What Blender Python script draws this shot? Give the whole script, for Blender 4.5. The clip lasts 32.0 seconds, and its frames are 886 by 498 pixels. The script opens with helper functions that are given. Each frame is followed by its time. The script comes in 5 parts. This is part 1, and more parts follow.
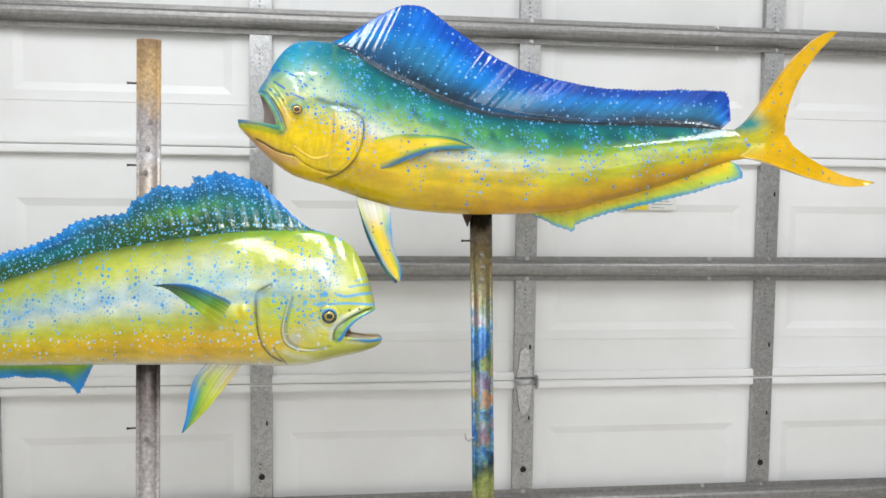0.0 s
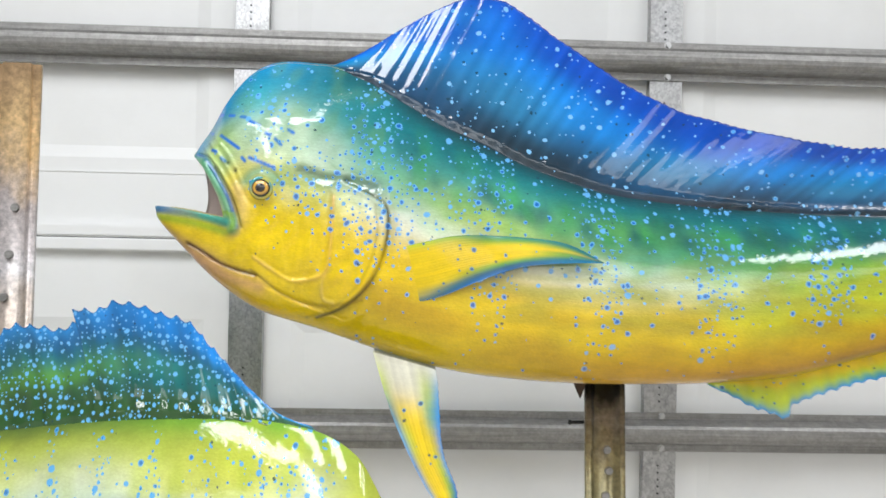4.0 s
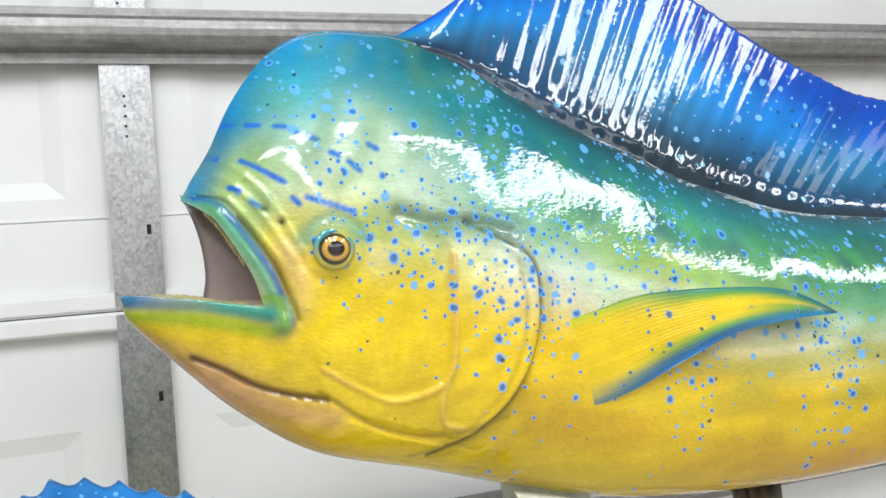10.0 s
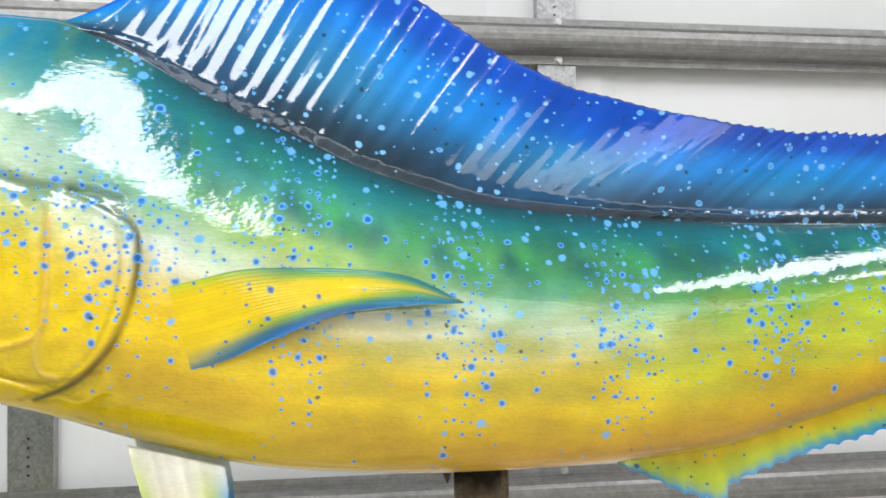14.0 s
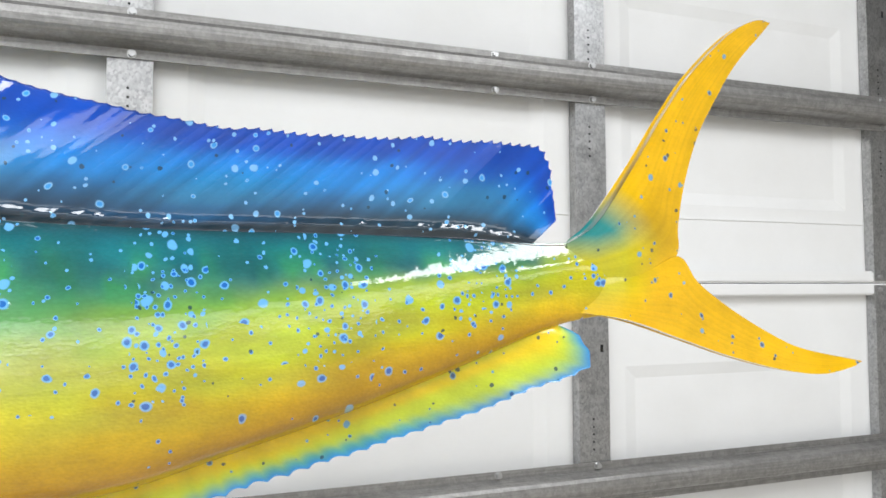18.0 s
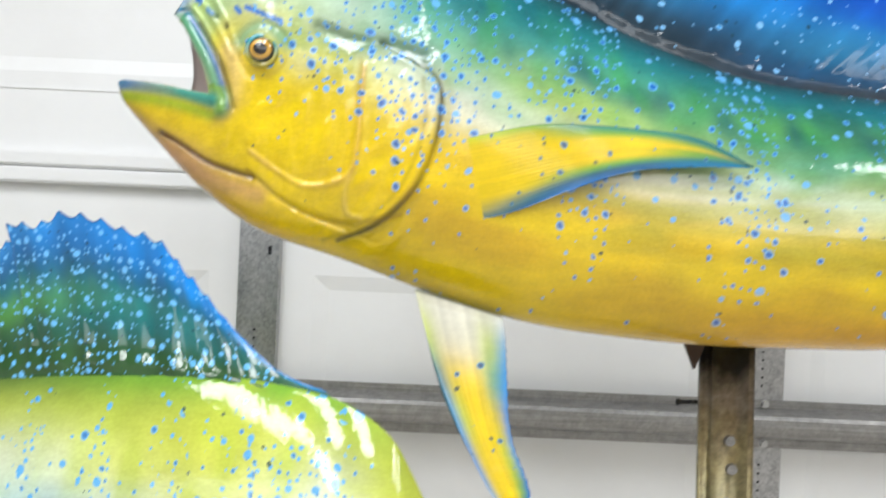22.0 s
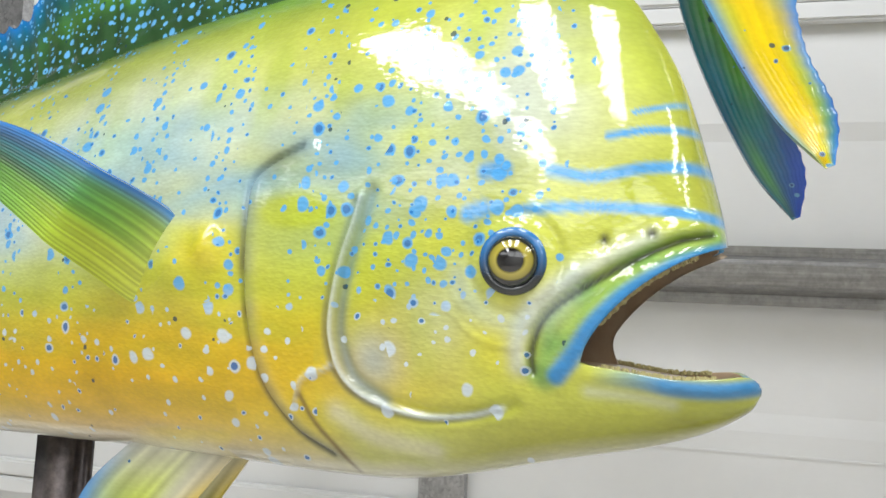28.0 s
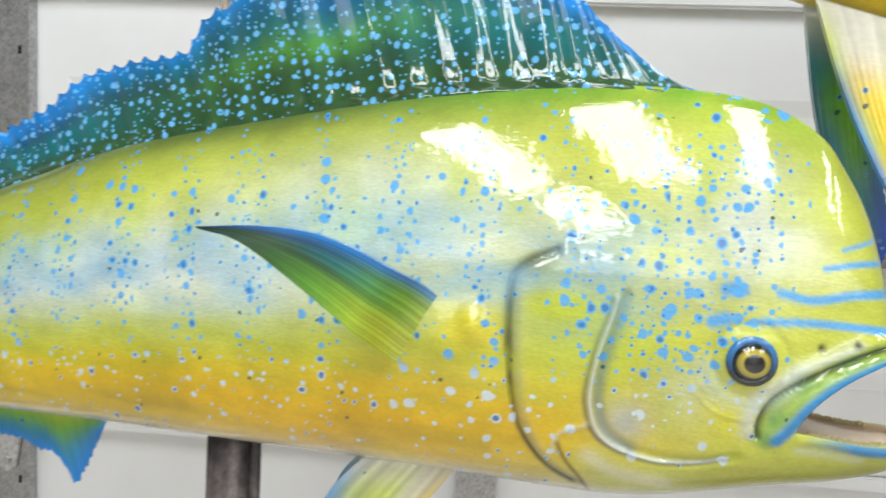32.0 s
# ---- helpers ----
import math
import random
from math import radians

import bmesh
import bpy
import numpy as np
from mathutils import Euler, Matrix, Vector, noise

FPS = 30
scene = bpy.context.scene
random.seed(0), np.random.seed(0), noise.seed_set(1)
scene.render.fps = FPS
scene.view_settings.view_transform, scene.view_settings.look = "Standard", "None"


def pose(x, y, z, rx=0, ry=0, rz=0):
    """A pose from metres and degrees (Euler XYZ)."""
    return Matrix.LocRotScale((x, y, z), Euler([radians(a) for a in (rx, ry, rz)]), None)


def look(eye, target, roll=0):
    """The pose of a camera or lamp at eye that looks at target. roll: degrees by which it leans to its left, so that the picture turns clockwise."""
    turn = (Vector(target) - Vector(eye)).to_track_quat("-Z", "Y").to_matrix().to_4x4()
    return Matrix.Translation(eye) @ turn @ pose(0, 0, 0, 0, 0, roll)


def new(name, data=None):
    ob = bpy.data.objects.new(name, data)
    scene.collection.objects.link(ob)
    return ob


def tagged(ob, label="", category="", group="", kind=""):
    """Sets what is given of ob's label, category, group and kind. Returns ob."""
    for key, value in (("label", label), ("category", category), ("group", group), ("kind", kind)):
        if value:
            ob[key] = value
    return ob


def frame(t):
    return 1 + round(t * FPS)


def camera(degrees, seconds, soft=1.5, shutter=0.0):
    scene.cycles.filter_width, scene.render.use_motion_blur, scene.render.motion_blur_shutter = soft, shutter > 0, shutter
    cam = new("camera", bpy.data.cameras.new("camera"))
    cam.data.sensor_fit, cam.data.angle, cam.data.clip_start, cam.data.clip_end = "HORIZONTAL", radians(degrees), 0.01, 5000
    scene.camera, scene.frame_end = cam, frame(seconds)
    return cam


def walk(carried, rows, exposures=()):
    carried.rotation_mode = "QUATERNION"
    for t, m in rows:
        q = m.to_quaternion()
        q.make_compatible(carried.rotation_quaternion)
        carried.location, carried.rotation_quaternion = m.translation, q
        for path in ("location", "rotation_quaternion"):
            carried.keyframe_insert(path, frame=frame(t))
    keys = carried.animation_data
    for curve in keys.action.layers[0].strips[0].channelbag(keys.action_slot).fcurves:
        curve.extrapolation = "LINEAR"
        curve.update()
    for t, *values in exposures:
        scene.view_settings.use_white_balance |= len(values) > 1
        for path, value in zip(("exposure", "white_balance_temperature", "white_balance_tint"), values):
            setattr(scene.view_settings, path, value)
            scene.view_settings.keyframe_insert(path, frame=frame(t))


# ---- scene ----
cam = camera(56.2, 32.0, soft=1.6, shutter=0.4)
ROWS = [
    (0.0, -0.0021, 0.0007, 1.7015, 86.4, -0.7, -7.07),
    (0.5, 0.0346, 0.0648, 1.7359, 86.02, -1.07, -6.48),
    (1.0, 0.0652, 0.1575, 1.747, 86.64, -1.2, -5.56),
    (1.5, 0.0839, 0.2751, 1.7604, 87.37, -1.44, -4.55),
    (2.0, 0.1041, 0.3905, 1.7711, 88.1, -1.43, -3.24),
    (2.5, 0.1201, 0.4885, 1.7834, 88.59, -1.08, -1.93),
    (4.5, 0.0326, 0.9108, 1.8022, 91.69, -1.13, -2.9),
    (5.0, -0.0012, 1.001, 1.8036, 92.96, -0.55, -3.93),
    (5.5, -0.0311, 1.0858, 1.8064, 94.39, 0.11, -5.0),
    (6.0, -0.0555, 1.1455, 1.8111, 95.28, 0.77, -6.32),
    (6.5, -0.0773, 1.1798, 1.8099, 95.87, 1.44, -7.94),
    (7.0, -0.0981, 1.194, 1.8071, 95.85, 2.27, -9.69),
    (7.5, -0.1221, 1.202, 1.8197, 94.63, 3.02, -11.66),
    (8.0, -0.1453, 1.2117, 1.8341, 93.71, 3.75, -13.7),
    (8.5, -0.1605, 1.2144, 1.8436, 93.15, 4.34, -15.2),
    (9.0, -0.1661, 1.2015, 1.8509, 92.62, 4.59, -15.97),
    (9.5, -0.1743, 1.1937, 1.8539, 91.85, 4.6, -17.33),
    (10.0, -0.1799, 1.1882, 1.8589, 90.62, 4.37, -18.53),
    (10.5, -0.1711, 1.18, 1.8554, 90.58, 4.1, -18.17),
    (11.0, -0.1412, 1.1613, 1.8508, 90.76, 3.54, -15.76),
    (11.5, -0.1081, 1.1429, 1.8401, 91.64, 2.83, -13.38),
    (12.0, -0.0585, 1.1203, 1.8397, 91.53, 1.82, -9.95),
    (12.5, 0.0065, 1.0997, 1.8357, 91.7, 1.04, -7.16),
    (13.0, 0.0703, 1.0834, 1.8331, 91.51, 0.52, -6.66),
    (13.5, 0.1238, 1.0766, 1.8277, 91.43, 0.47, -7.31),
    (15.5, 0.2761, 1.1271, 1.8154, 91.89, 0.83, -13.26),
    (16.0, 0.3207, 1.1455, 1.8169, 91.95, 0.28, -15.17),
    (16.5, 0.3691, 1.1468, 1.8184, 92.05, -0.0, -16.91),
    (17.0, 0.4216, 1.1347, 1.821, 92.0, -0.04, -18.19),
    (17.5, 0.4574, 1.1157, 1.8146, 92.67, 0.22, -21.01),
    (18.0, 0.4699, 1.098, 1.8127, 92.96, 0.32, -22.86),
    (18.5, 0.4626, 1.094, 1.8142, 93.21, -0.04, -19.17),
    (19.0, 0.4089, 1.0968, 1.8165, 92.88, -0.56, -15.4),
    (19.5, 0.3331, 1.0869, 1.8163, 92.54, -0.78, -13.32),
    (20.0, 0.272, 1.0634, 1.8047, 93.31, -1.07, -9.73),
    (20.5, 0.2087, 1.0418, 1.797, 93.64, -1.42, -6.81),
    (21.0, 0.154, 1.0433, 1.7995, 92.5, -1.99, -4.19),
    (21.5, 0.0966, 1.0495, 1.7841, 91.18, -2.37, -2.28),
    (22.0, 0.0508, 1.0697, 1.7316, 90.05, -2.52, 0.05),
    (22.5, 0.0243, 1.0821, 1.6587, 88.56, -3.21, 2.71),
    (23.0, 0.0107, 1.1104, 1.5938, 86.57, -2.95, 4.67),
    (23.5, -0.0029, 1.1281, 1.5151, 88.25, -2.84, 4.25),
    (24.0, 0.0018, 1.1448, 1.4794, 90.49, -2.89, 4.37),
    (24.5, 0.0059, 1.1699, 1.4617, 92.08, -2.22, 5.2),
    (25.0, 0.0072, 1.2056, 1.453, 93.0, -1.36, 6.84),
    (25.5, 0.0089, 1.2336, 1.4479, 94.18, -1.2, 8.51),
    (27.5, 0.0444, 1.2546, 1.4478, 94.65, -2.72, 14.98),
    (28.0, 0.0389, 1.2459, 1.4474, 94.45, -2.71, 14.41),
    (28.5, 0.0282, 1.236, 1.4494, 93.96, -2.64, 13.28),
    (29.0, 0.0163, 1.2275, 1.4511, 93.65, -2.67, 12.19),
    (29.5, -0.0033, 1.2174, 1.461, 92.38, -2.49, 10.2),
    (30.0, -0.0247, 1.2089, 1.4726, 91.24, -2.54, 8.07),
    (30.5, -0.0473, 1.2016, 1.4823, 91.08, -2.77, 6.19),
    (31.0, -0.0835, 1.1859, 1.5239, 88.47, -2.78, 4.53),
    (31.5, -0.1168, 1.1565, 1.5551, 86.78, -2.57, 4.42),
    (32.0, -0.1513, 1.1077, 1.5707, 84.8, -2.57, 6.23),
]
walk(cam, [(t, pose(*r)) for t, *r in ROWS], [(0.0, -0.74), (5.0, -0.78), (9.0, -0.72), (13.0, -0.70), (17.0, -0.58), (21.0, -0.66), (24.0, -0.68), (28.0, -0.68), (32.0, -0.72)])

# ---- light ----
world = bpy.data.worlds.new("world")
scene.world = world
world.use_nodes = True
world.node_tree.nodes["Background"].inputs[0].default_value = (0.8, 0.85, 0.9, 1)
world.node_tree.nodes["Background"].inputs[1].default_value = 0.1


def area_lamp(name, place, target, size_x, size_y, watts, colour=(0.95, 0.98, 1.015)):
    data = bpy.data.lights.new(name, "AREA")
    data.shape, data.size, data.size_y, data.energy, data.color = "RECTANGLE", size_x, size_y, watts, colour
    ob = new(name, data)
    ob.matrix_world = look(place, target)
    return ob


# strip lights under the roof over the fish; wide rear panels added as unseen fill
LAMPS = ((-1.05, 0.68, 0.24, 21), (-0.45, 0.68, 0.24, 21), (0.15, 0.68, 0.30, 26), (1.42, 0.68, 0.24, 21), (2.0, 0.68, 0.24, 21),
         (-0.95, -0.75, 0.28, 24), (-2.4, -2.1, 1.5, 30), (-0.7, -2.3, 1.5, 28), (1.0, -2.1, 1.5, 30), (2.7, -2.1, 1.5, 30),
         (-0.7, -4.0, 1.5, 36), (1.0, -4.0, 1.5, 36), (2.7, -4.0, 1.5, 36))
for lx, ly, across, power in LAMPS:
    area_lamp("ceiling_lamp", (lx, ly, 3.05), (lx, ly + 0.001, 0), across, 1.3 if across < 0.5 else 1.7, power)


# ---- materials ----
def material(name, colour, rough=0.5, metal=0.0, coat=0.0):
    m = bpy.data.materials.new(name)
    m.use_nodes = True
    b = m.node_tree.nodes["Principled BSDF"]
    b.inputs["Base Color"].default_value = (*colour, 1)
    b.inputs["Roughness"].default_value = rough
    b.inputs["Metallic"].default_value = metal
    b.inputs["Coat Weight"].default_value = coat
    b.inputs["Coat Roughness"].default_value = 0.04
    b.inputs["Coat IOR"].default_value = 1.62
    return m


class Nodes:
    """Short ways to add and join shader nodes of one material."""

    def __init__(self, m):
        self.tree = m.node_tree
        self.bsdf = self.tree.nodes["Principled BSDF"]

    def add(self, kind, **sockets):
        n = self.tree.nodes.new(kind)
        for key, value in sockets.items():
            self.put(n, key, value)
        return n

    def put(self, n, key, value):
        socket = n.inputs[int(key[1:])] if key[0] == "i" and key[1:].isdigit() else n.inputs[key.replace("_", " ")]
        if isinstance(value, bpy.types.NodeSocket):
            self.tree.links.new(value, socket)
        else:
            socket.default_value = value

    def math(self, op, a, b=0.0, clamp=False):
        n = self.add("ShaderNodeMath", i0=a, i1=b)
        n.operation, n.use_clamp = op, clamp
        return n.outputs[0]

    def mix(self, fac, a, b, blend="MIX"):
        n = self.tree.nodes.new("ShaderNodeMix")
        n.data_type, n.blend_type = "RGBA", blend
        for socket, value in ((n.inputs[0], fac), (n.inputs[6], a), (n.inputs[7], b)):
            if isinstance(value, bpy.types.NodeSocket):
                self.tree.links.new(value, socket)
            else:
                socket.default_value = value if isinstance(value, float) else (*value, 1)
        return n.outputs[2]

    def ramp(self, fac, *stops):
        n = self.add("ShaderNodeValToRGB", Fac=fac)
        while len(n.color_ramp.elements) < len(stops):
            n.color_ramp.elements.new(0.5)
        for e, (at, c) in zip(n.color_ramp.elements, stops):
            e.position, e.color = at, (*c, 1) if len(c) == 3 else c
        return n.outputs[0]

    def noise(self, vector, scale, detail=4.0, rough=0.55):
        return self.add("ShaderNodeTexNoise", Vector=vector, Scale=scale, Detail=detail, Roughness=rough).outputs[0]

    def object_coords(self, scale=(1, 1, 1)):
        c = self.add("ShaderNodeTexCoord").outputs["Object"]
        return self.add("ShaderNodeMapping", Vector=c, Scale=scale).outputs[0]

    def bump(self, height, strength, distance):
        n = self.add("ShaderNodeBump", Height=height, Strength=strength, Distance=distance)
        self.tree.links.new(n.outputs[0], self.bsdf.inputs["Normal"])
        return n


def galvanised(name="galvanised_steel", shade=1.0, tint=(1, 1, 1), rolled=0.0):
    """Zinc-coated sheet: small crystal flakes, dirt, and drawn streaks where it was rolled."""
    m = material(name, (0.42, 0.43, 0.44), 0.38, 1.0 - 0.28 * rolled)
    n = Nodes(m)
    c = n.object_coords()
    v = n.add("ShaderNodeTexVoronoi", Vector=n.object_coords((1, 1, 0.8)), Scale=300.0)
    big = n.noise(c, 70.0, 4.0, 0.65)
    flakes = n.math("ADD", n.math("MULTIPLY", v.outputs["Color"], 0.45 * (1 - 0.7 * rolled)), n.math("MULTIPLY", big, 0.7))
    pale, deep = (tuple(k * s * shade for k, s in zip(level, tint)) for level in ((0.76, 0.765, 0.77), (0.40, 0.405, 0.41)))
    tone = n.ramp(flakes, (0.3, deep), (0.75, pale))
    streak = n.noise(n.object_coords((0.8, 20, 30)), 12.0, 4.0)
    tone = n.mix(1.0, tone, n.ramp(streak, (0.3, (1 - 0.3 * rolled,) * 3), (0.65, (1.0, 1.0, 1.0))), "MULTIPLY")
    dirt = n.noise(c, 9.0, 6.0)
    n.put(n.bsdf, "Base_Color", n.mix(n.math("MULTIPLY", dirt, 0.5), tone, (0.24, 0.23, 0.22)))
    n.put(n.bsdf, "Roughness", n.math("ADD", n.math("MULTIPLY", n.noise(c, 40.0), 0.3), 0.24 + 0.1 * rolled))
    n.bump(v.outputs["Distance"], 0.08, 0.001)
    return m


def white_panel():
    m = material("white_door_skin", (0.8, 0.8, 0.79), 0.42)
    n = Nodes(m)
    c = n.object_coords()
    stain = n.noise(c, 2.2, 7.0, 0.62)
    fine = n.noise(n.object_coords((1, 1, 7)), 60.0, 3.0)
    tone = n.ramp(stain, (0.25, (0.80, 0.795, 0.78)), (0.6, (0.89, 0.89, 0.885)))
    n.put(n.bsdf, "Base_Color", n.mix(n.math("MULTIPLY", fine, 0.08), tone, (0.6, 0.59, 0.57)))
    n.bump(n.noise(c, 180.0, 2.0), 0.06, 0.001)
    return m


def fish_paint(name, ring, core, scale, size, keep, coat_rough=0.035, grain=1.0, small=0.45):
    """Airbrushed base from the colour layer "paint", with dots whose number follows the layer "dots"."""
    m = material(name, (0.5, 0.5, 0.1), 0.38, 0.0, 1.0)
    n = Nodes(m)
    base = n.add("ShaderNodeVertexColor")
    base.layer_name = "paint"
    dots = n.add("ShaderNodeVertexColor")
    dots.layer_name = "dots"
    mask = n.add("ShaderNodeSeparateColor", Color=dots.outputs[0])
    uv = n.add("ShaderNodeUVMap").outputs[0]
    warp = n.add("ShaderNodeTexNoise", Vector=uv, Scale=70.0, Detail=2.0)
    bent = n.add("ShaderNodeVectorMath", i0=warp.outputs["Color"])
    bent.operation = "SCALE"
    bent.inputs["Scale"].default_value = 0.005
    moved = n.add("ShaderNodeVectorMath", i0=uv, i1=bent.outputs[0])
    colour = base.outputs[0]
    c = n.object_coords()
    mottle = n.noise(c, 16.0, 5.0, 0.6)
    colour = n.mix(1.0, colour, n.ramp(mottle, (0.3, (0.82, 0.82, 0.82)), (0.7, (1.12, 1.12, 1.12))), "MULTIPLY")
    dapple = n.noise(n.object_coords((0.5, 1, 1.6)), 85.0, 4.0, 0.6)
    colour = n.mix(min(grain, 1.0), colour, n.mix(1.0, colour, n.ramp(dapple, (0.3, (0.93, 0.925, 0.91)), (0.7, (1.05, 1.05, 1.04))), "MULTIPLY"))
    net = n.add("ShaderNodeTexVoronoi", Vector=n.object_coords((0.8, 1, 1.5)), Scale=300.0)
    colour = n.mix(0.2 * min(grain, 1.0), colour, n.mix(1.0, colour, n.ramp(net.outputs["Distance"], (0.25, (1.06, 1.06, 1.06)), (0.7, (0.72, 0.70, 0.66))), "MULTIPLY"))
    for i, (freq, share) in enumerate(((scale, 1.0), (scale * 2.1, small))):
        v = n.add("ShaderNodeTexVoronoi", Vector=moved.outputs[0], Scale=freq)
        v.voronoi_dimensions = "2D"
        rnd = n.add("ShaderNodeSeparateColor", Color=v.outputs["Color"])
        alive = n.math("LESS_THAN", rnd.outputs[0], n.math("MULTIPLY", mask.outputs[0], keep * share))
        radius = n.math("ADD", n.math("MULTIPLY", rnd.outputs[1], size), size * 0.55)
        ratio = n.math("DIVIDE", v.outputs["Distance"], radius)
        edge = n.math("MULTIPLY", n.math("SUBTRACT", 1.0, ratio, True), 3.6, True)
        middle = n.math("MULTIPLY", n.math("SUBTRACT", 0.62, ratio, True), 6.0, True)
        shade = n.mix(n.math("MULTIPLY", mask.outputs[1], 1.0), ring, (0.75, 0.82, 0.85))
        inner = n.mix(n.math("MULTIPLY", middle, n.math("LESS_THAN", rnd.outputs[2], mask.outputs[2])), shade, core)
        colour = n.mix(n.math("MULTIPLY", n.math("MULTIPLY", edge, alive), 0.9), colour, inner)
    # a few dark specks
    fleck = n.add("ShaderNodeTexVoronoi", Vector=moved.outputs[0], Scale=scale * 1.37)
    fleck.voronoi_dimensions = "2D"
    odd = n.add("ShaderNodeSeparateColor", Color=fleck.outputs["Color"])
    seen = n.math("MULTIPLY", n.math("LESS_THAN", odd.outputs[1], n.math("MULTIPLY", mask.outputs[0], 0.16)), n.math("MULTIPLY", n.math("SUBTRACT", n.math("ADD", 0.07, n.math("MULTIPLY", odd.outputs[2], 0.1)), fleck.outputs["Distance"], True), 30.0, True))
    colour = n.mix(n.math("MULTIPLY", seen, 0.85), colour, (0.01, 0.05, 0.08))
    n.put(n.bsdf, "Base_Color", colour)
    n.put(n.bsdf, "Specular_IOR_Level", 0.08)
    scale_cells = n.add("ShaderNodeTexVoronoi", Vector=n.object_coords((1, 1, 1.6)), Scale=330.0)
    relief = n.math("ADD", n.math("MULTIPLY", scale_cells.outputs["Distance"], 0.5), n.noise(n.object_coords((0.4, 1, 2.2)), 120.0, 4.0, 0.6))
    n.bump(relief, 0.3 * grain, 0.0016)
    wavy = n.math("ADD", n.noise(c, 26.0, 3.0, 0.5), n.math("MULTIPLY", n.noise(n.object_coords((0.6, 1, 1.8)), 190.0, 3.0), 0.08 + 0.1 * max(grain - 1, 0)))
    plates = n.add("ShaderNodeTexVoronoi", Vector=n.object_coords((0.8, 1, 1.5)), Scale=300.0)
    wavy = n.math("ADD", wavy, n.math("MULTIPLY", plates.outputs["Distance"], 0.045 * grain))
    lacquer = n.add("ShaderNodeBump", Height=wavy, Strength=0.24 if grain > 0.6 else 0.1, Distance=0.004)
    n.tree.links.new(lacquer.outputs[0], n.bsdf.inputs["Coat Normal"])
    n.put(n.bsdf, "Coat_Roughness", coat_rough)
    return m


STEEL = galvanised(shade=0.8)
DULL_STEEL = galvanised("rolled_steel", 0.8, (1.0, 0.97, 0.93), 1.0)
HINGE_STEEL = galvanised("hinge_steel", 1.2)
SKIN = white_panel()
PAINT_A = fish_paint("blue_gold_fish_paint", (0.13, 0.42, 0.80), (0.008, 0.12, 0.48), 74.0, 0.2, 1.35, 0.035, 1.05, 0.7)
PAINT_B = fish_paint("lime_fish_paint", (0.085, 0.39, 0.78), (0.012, 0.16, 0.48), 76.0, 0.21, 2.0, 0.035, 0.9, 0.6)


# ---- building helpers ----
def place(parent):
    """The world place of an object, which carries no turn."""
    p = Vector((0, 0, 0))
    while parent:
        p, parent = p + parent.location, parent.parent
    return p


def thing(name, at, label, category, group="", kind=""):
    ob = new(name)
    ob.location = at
    ob.empty_display_size = 0.05
    return tagged(ob, label, category, group, kind)


def mesh_part(name, verts, faces, mat, parent=None, label="", smooth=True, paint=None, dots=None, uvs=None):
    """A mesh from world-space points, hung under its thing."""
    at = np.array(place(parent)) if parent else np.zeros(3)
    me = bpy.data.meshes.new(name)
    me.from_pydata((np.asarray(verts, float) - at).tolist(), [], faces if isinstance(faces, list) else faces.tolist())
    me.materials.append(mat)
    if smooth:
        me.polygons.foreach_set("use_smooth", [True] * len(me.polygons))
    for layer, values in (("paint", paint), ("dots", dots)):
        if values is not None:
            col = me.color_attributes.new(layer, "FLOAT_COLOR", "POINT")
            col.data.foreach_set("color", np.c_[values, np.ones(len(values))].astype(np.float32).ravel())
    if uvs is not None:
        loops = np.zeros(len(me.loops), np.int32)
        me.loops.foreach_get("vertex_index", loops)
        me.uv_layers.new(name="flat").data.foreach_set("uv", np.asarray(uvs, np.float32)[loops].ravel())
    me.update()
    ob = new(name, me)
    ob.parent = parent
    if label:
        tagged(ob, label)
    return ob


def part(name, bm, mat, parent=None, label="", smooth=False):
    """A bmesh in world space, as one mesh under a thing or a part."""
    at = place(parent)
    bmesh.ops.translate(bm, verts=bm.verts, vec=-at)
    bmesh.ops.recalc_face_normals(bm, faces=bm.faces)
    me = bpy.data.meshes.new(name)
    bm.to_mesh(me)
    bm.free()
    me.materials.append(mat)
    if smooth:
        me.polygons.foreach_set("use_smooth", [True] * len(me.polygons))
    ob = new(name, me)
    ob.parent = parent
    if label:
        tagged(ob, label)
    return ob


def box(bm, x0, x1, y0, y1, z0, z1, bevel=0.0):
    made = bmesh.ops.create_cube(bm, size=1, matrix=Matrix.LocRotScale(((x0 + x1) / 2, (y0 + y1) / 2, (z0 + z1) / 2), None, (x1 - x0, y1 - y0, z1 - z0)))
    if bevel:
        edges = {e for v in made["verts"] for e in v.link_edges}
        bmesh.ops.bevel(bm, geom=list(edges), offset=bevel, segments=2, affect="EDGES")
    return bm


def rod(bm, a, b, r, r2=None, seg=12):
    a, b = Vector(a), Vector(b)
    m = Matrix.Translation((a + b) / 2) @ (b - a).to_track_quat("Z", "Y").to_matrix().to_4x4()
    bmesh.ops.create_cone(bm, cap_ends=True, segments=seg, radius1=r, radius2=r if r2 is None else r2, depth=(b - a).length, matrix=m)
    return bm


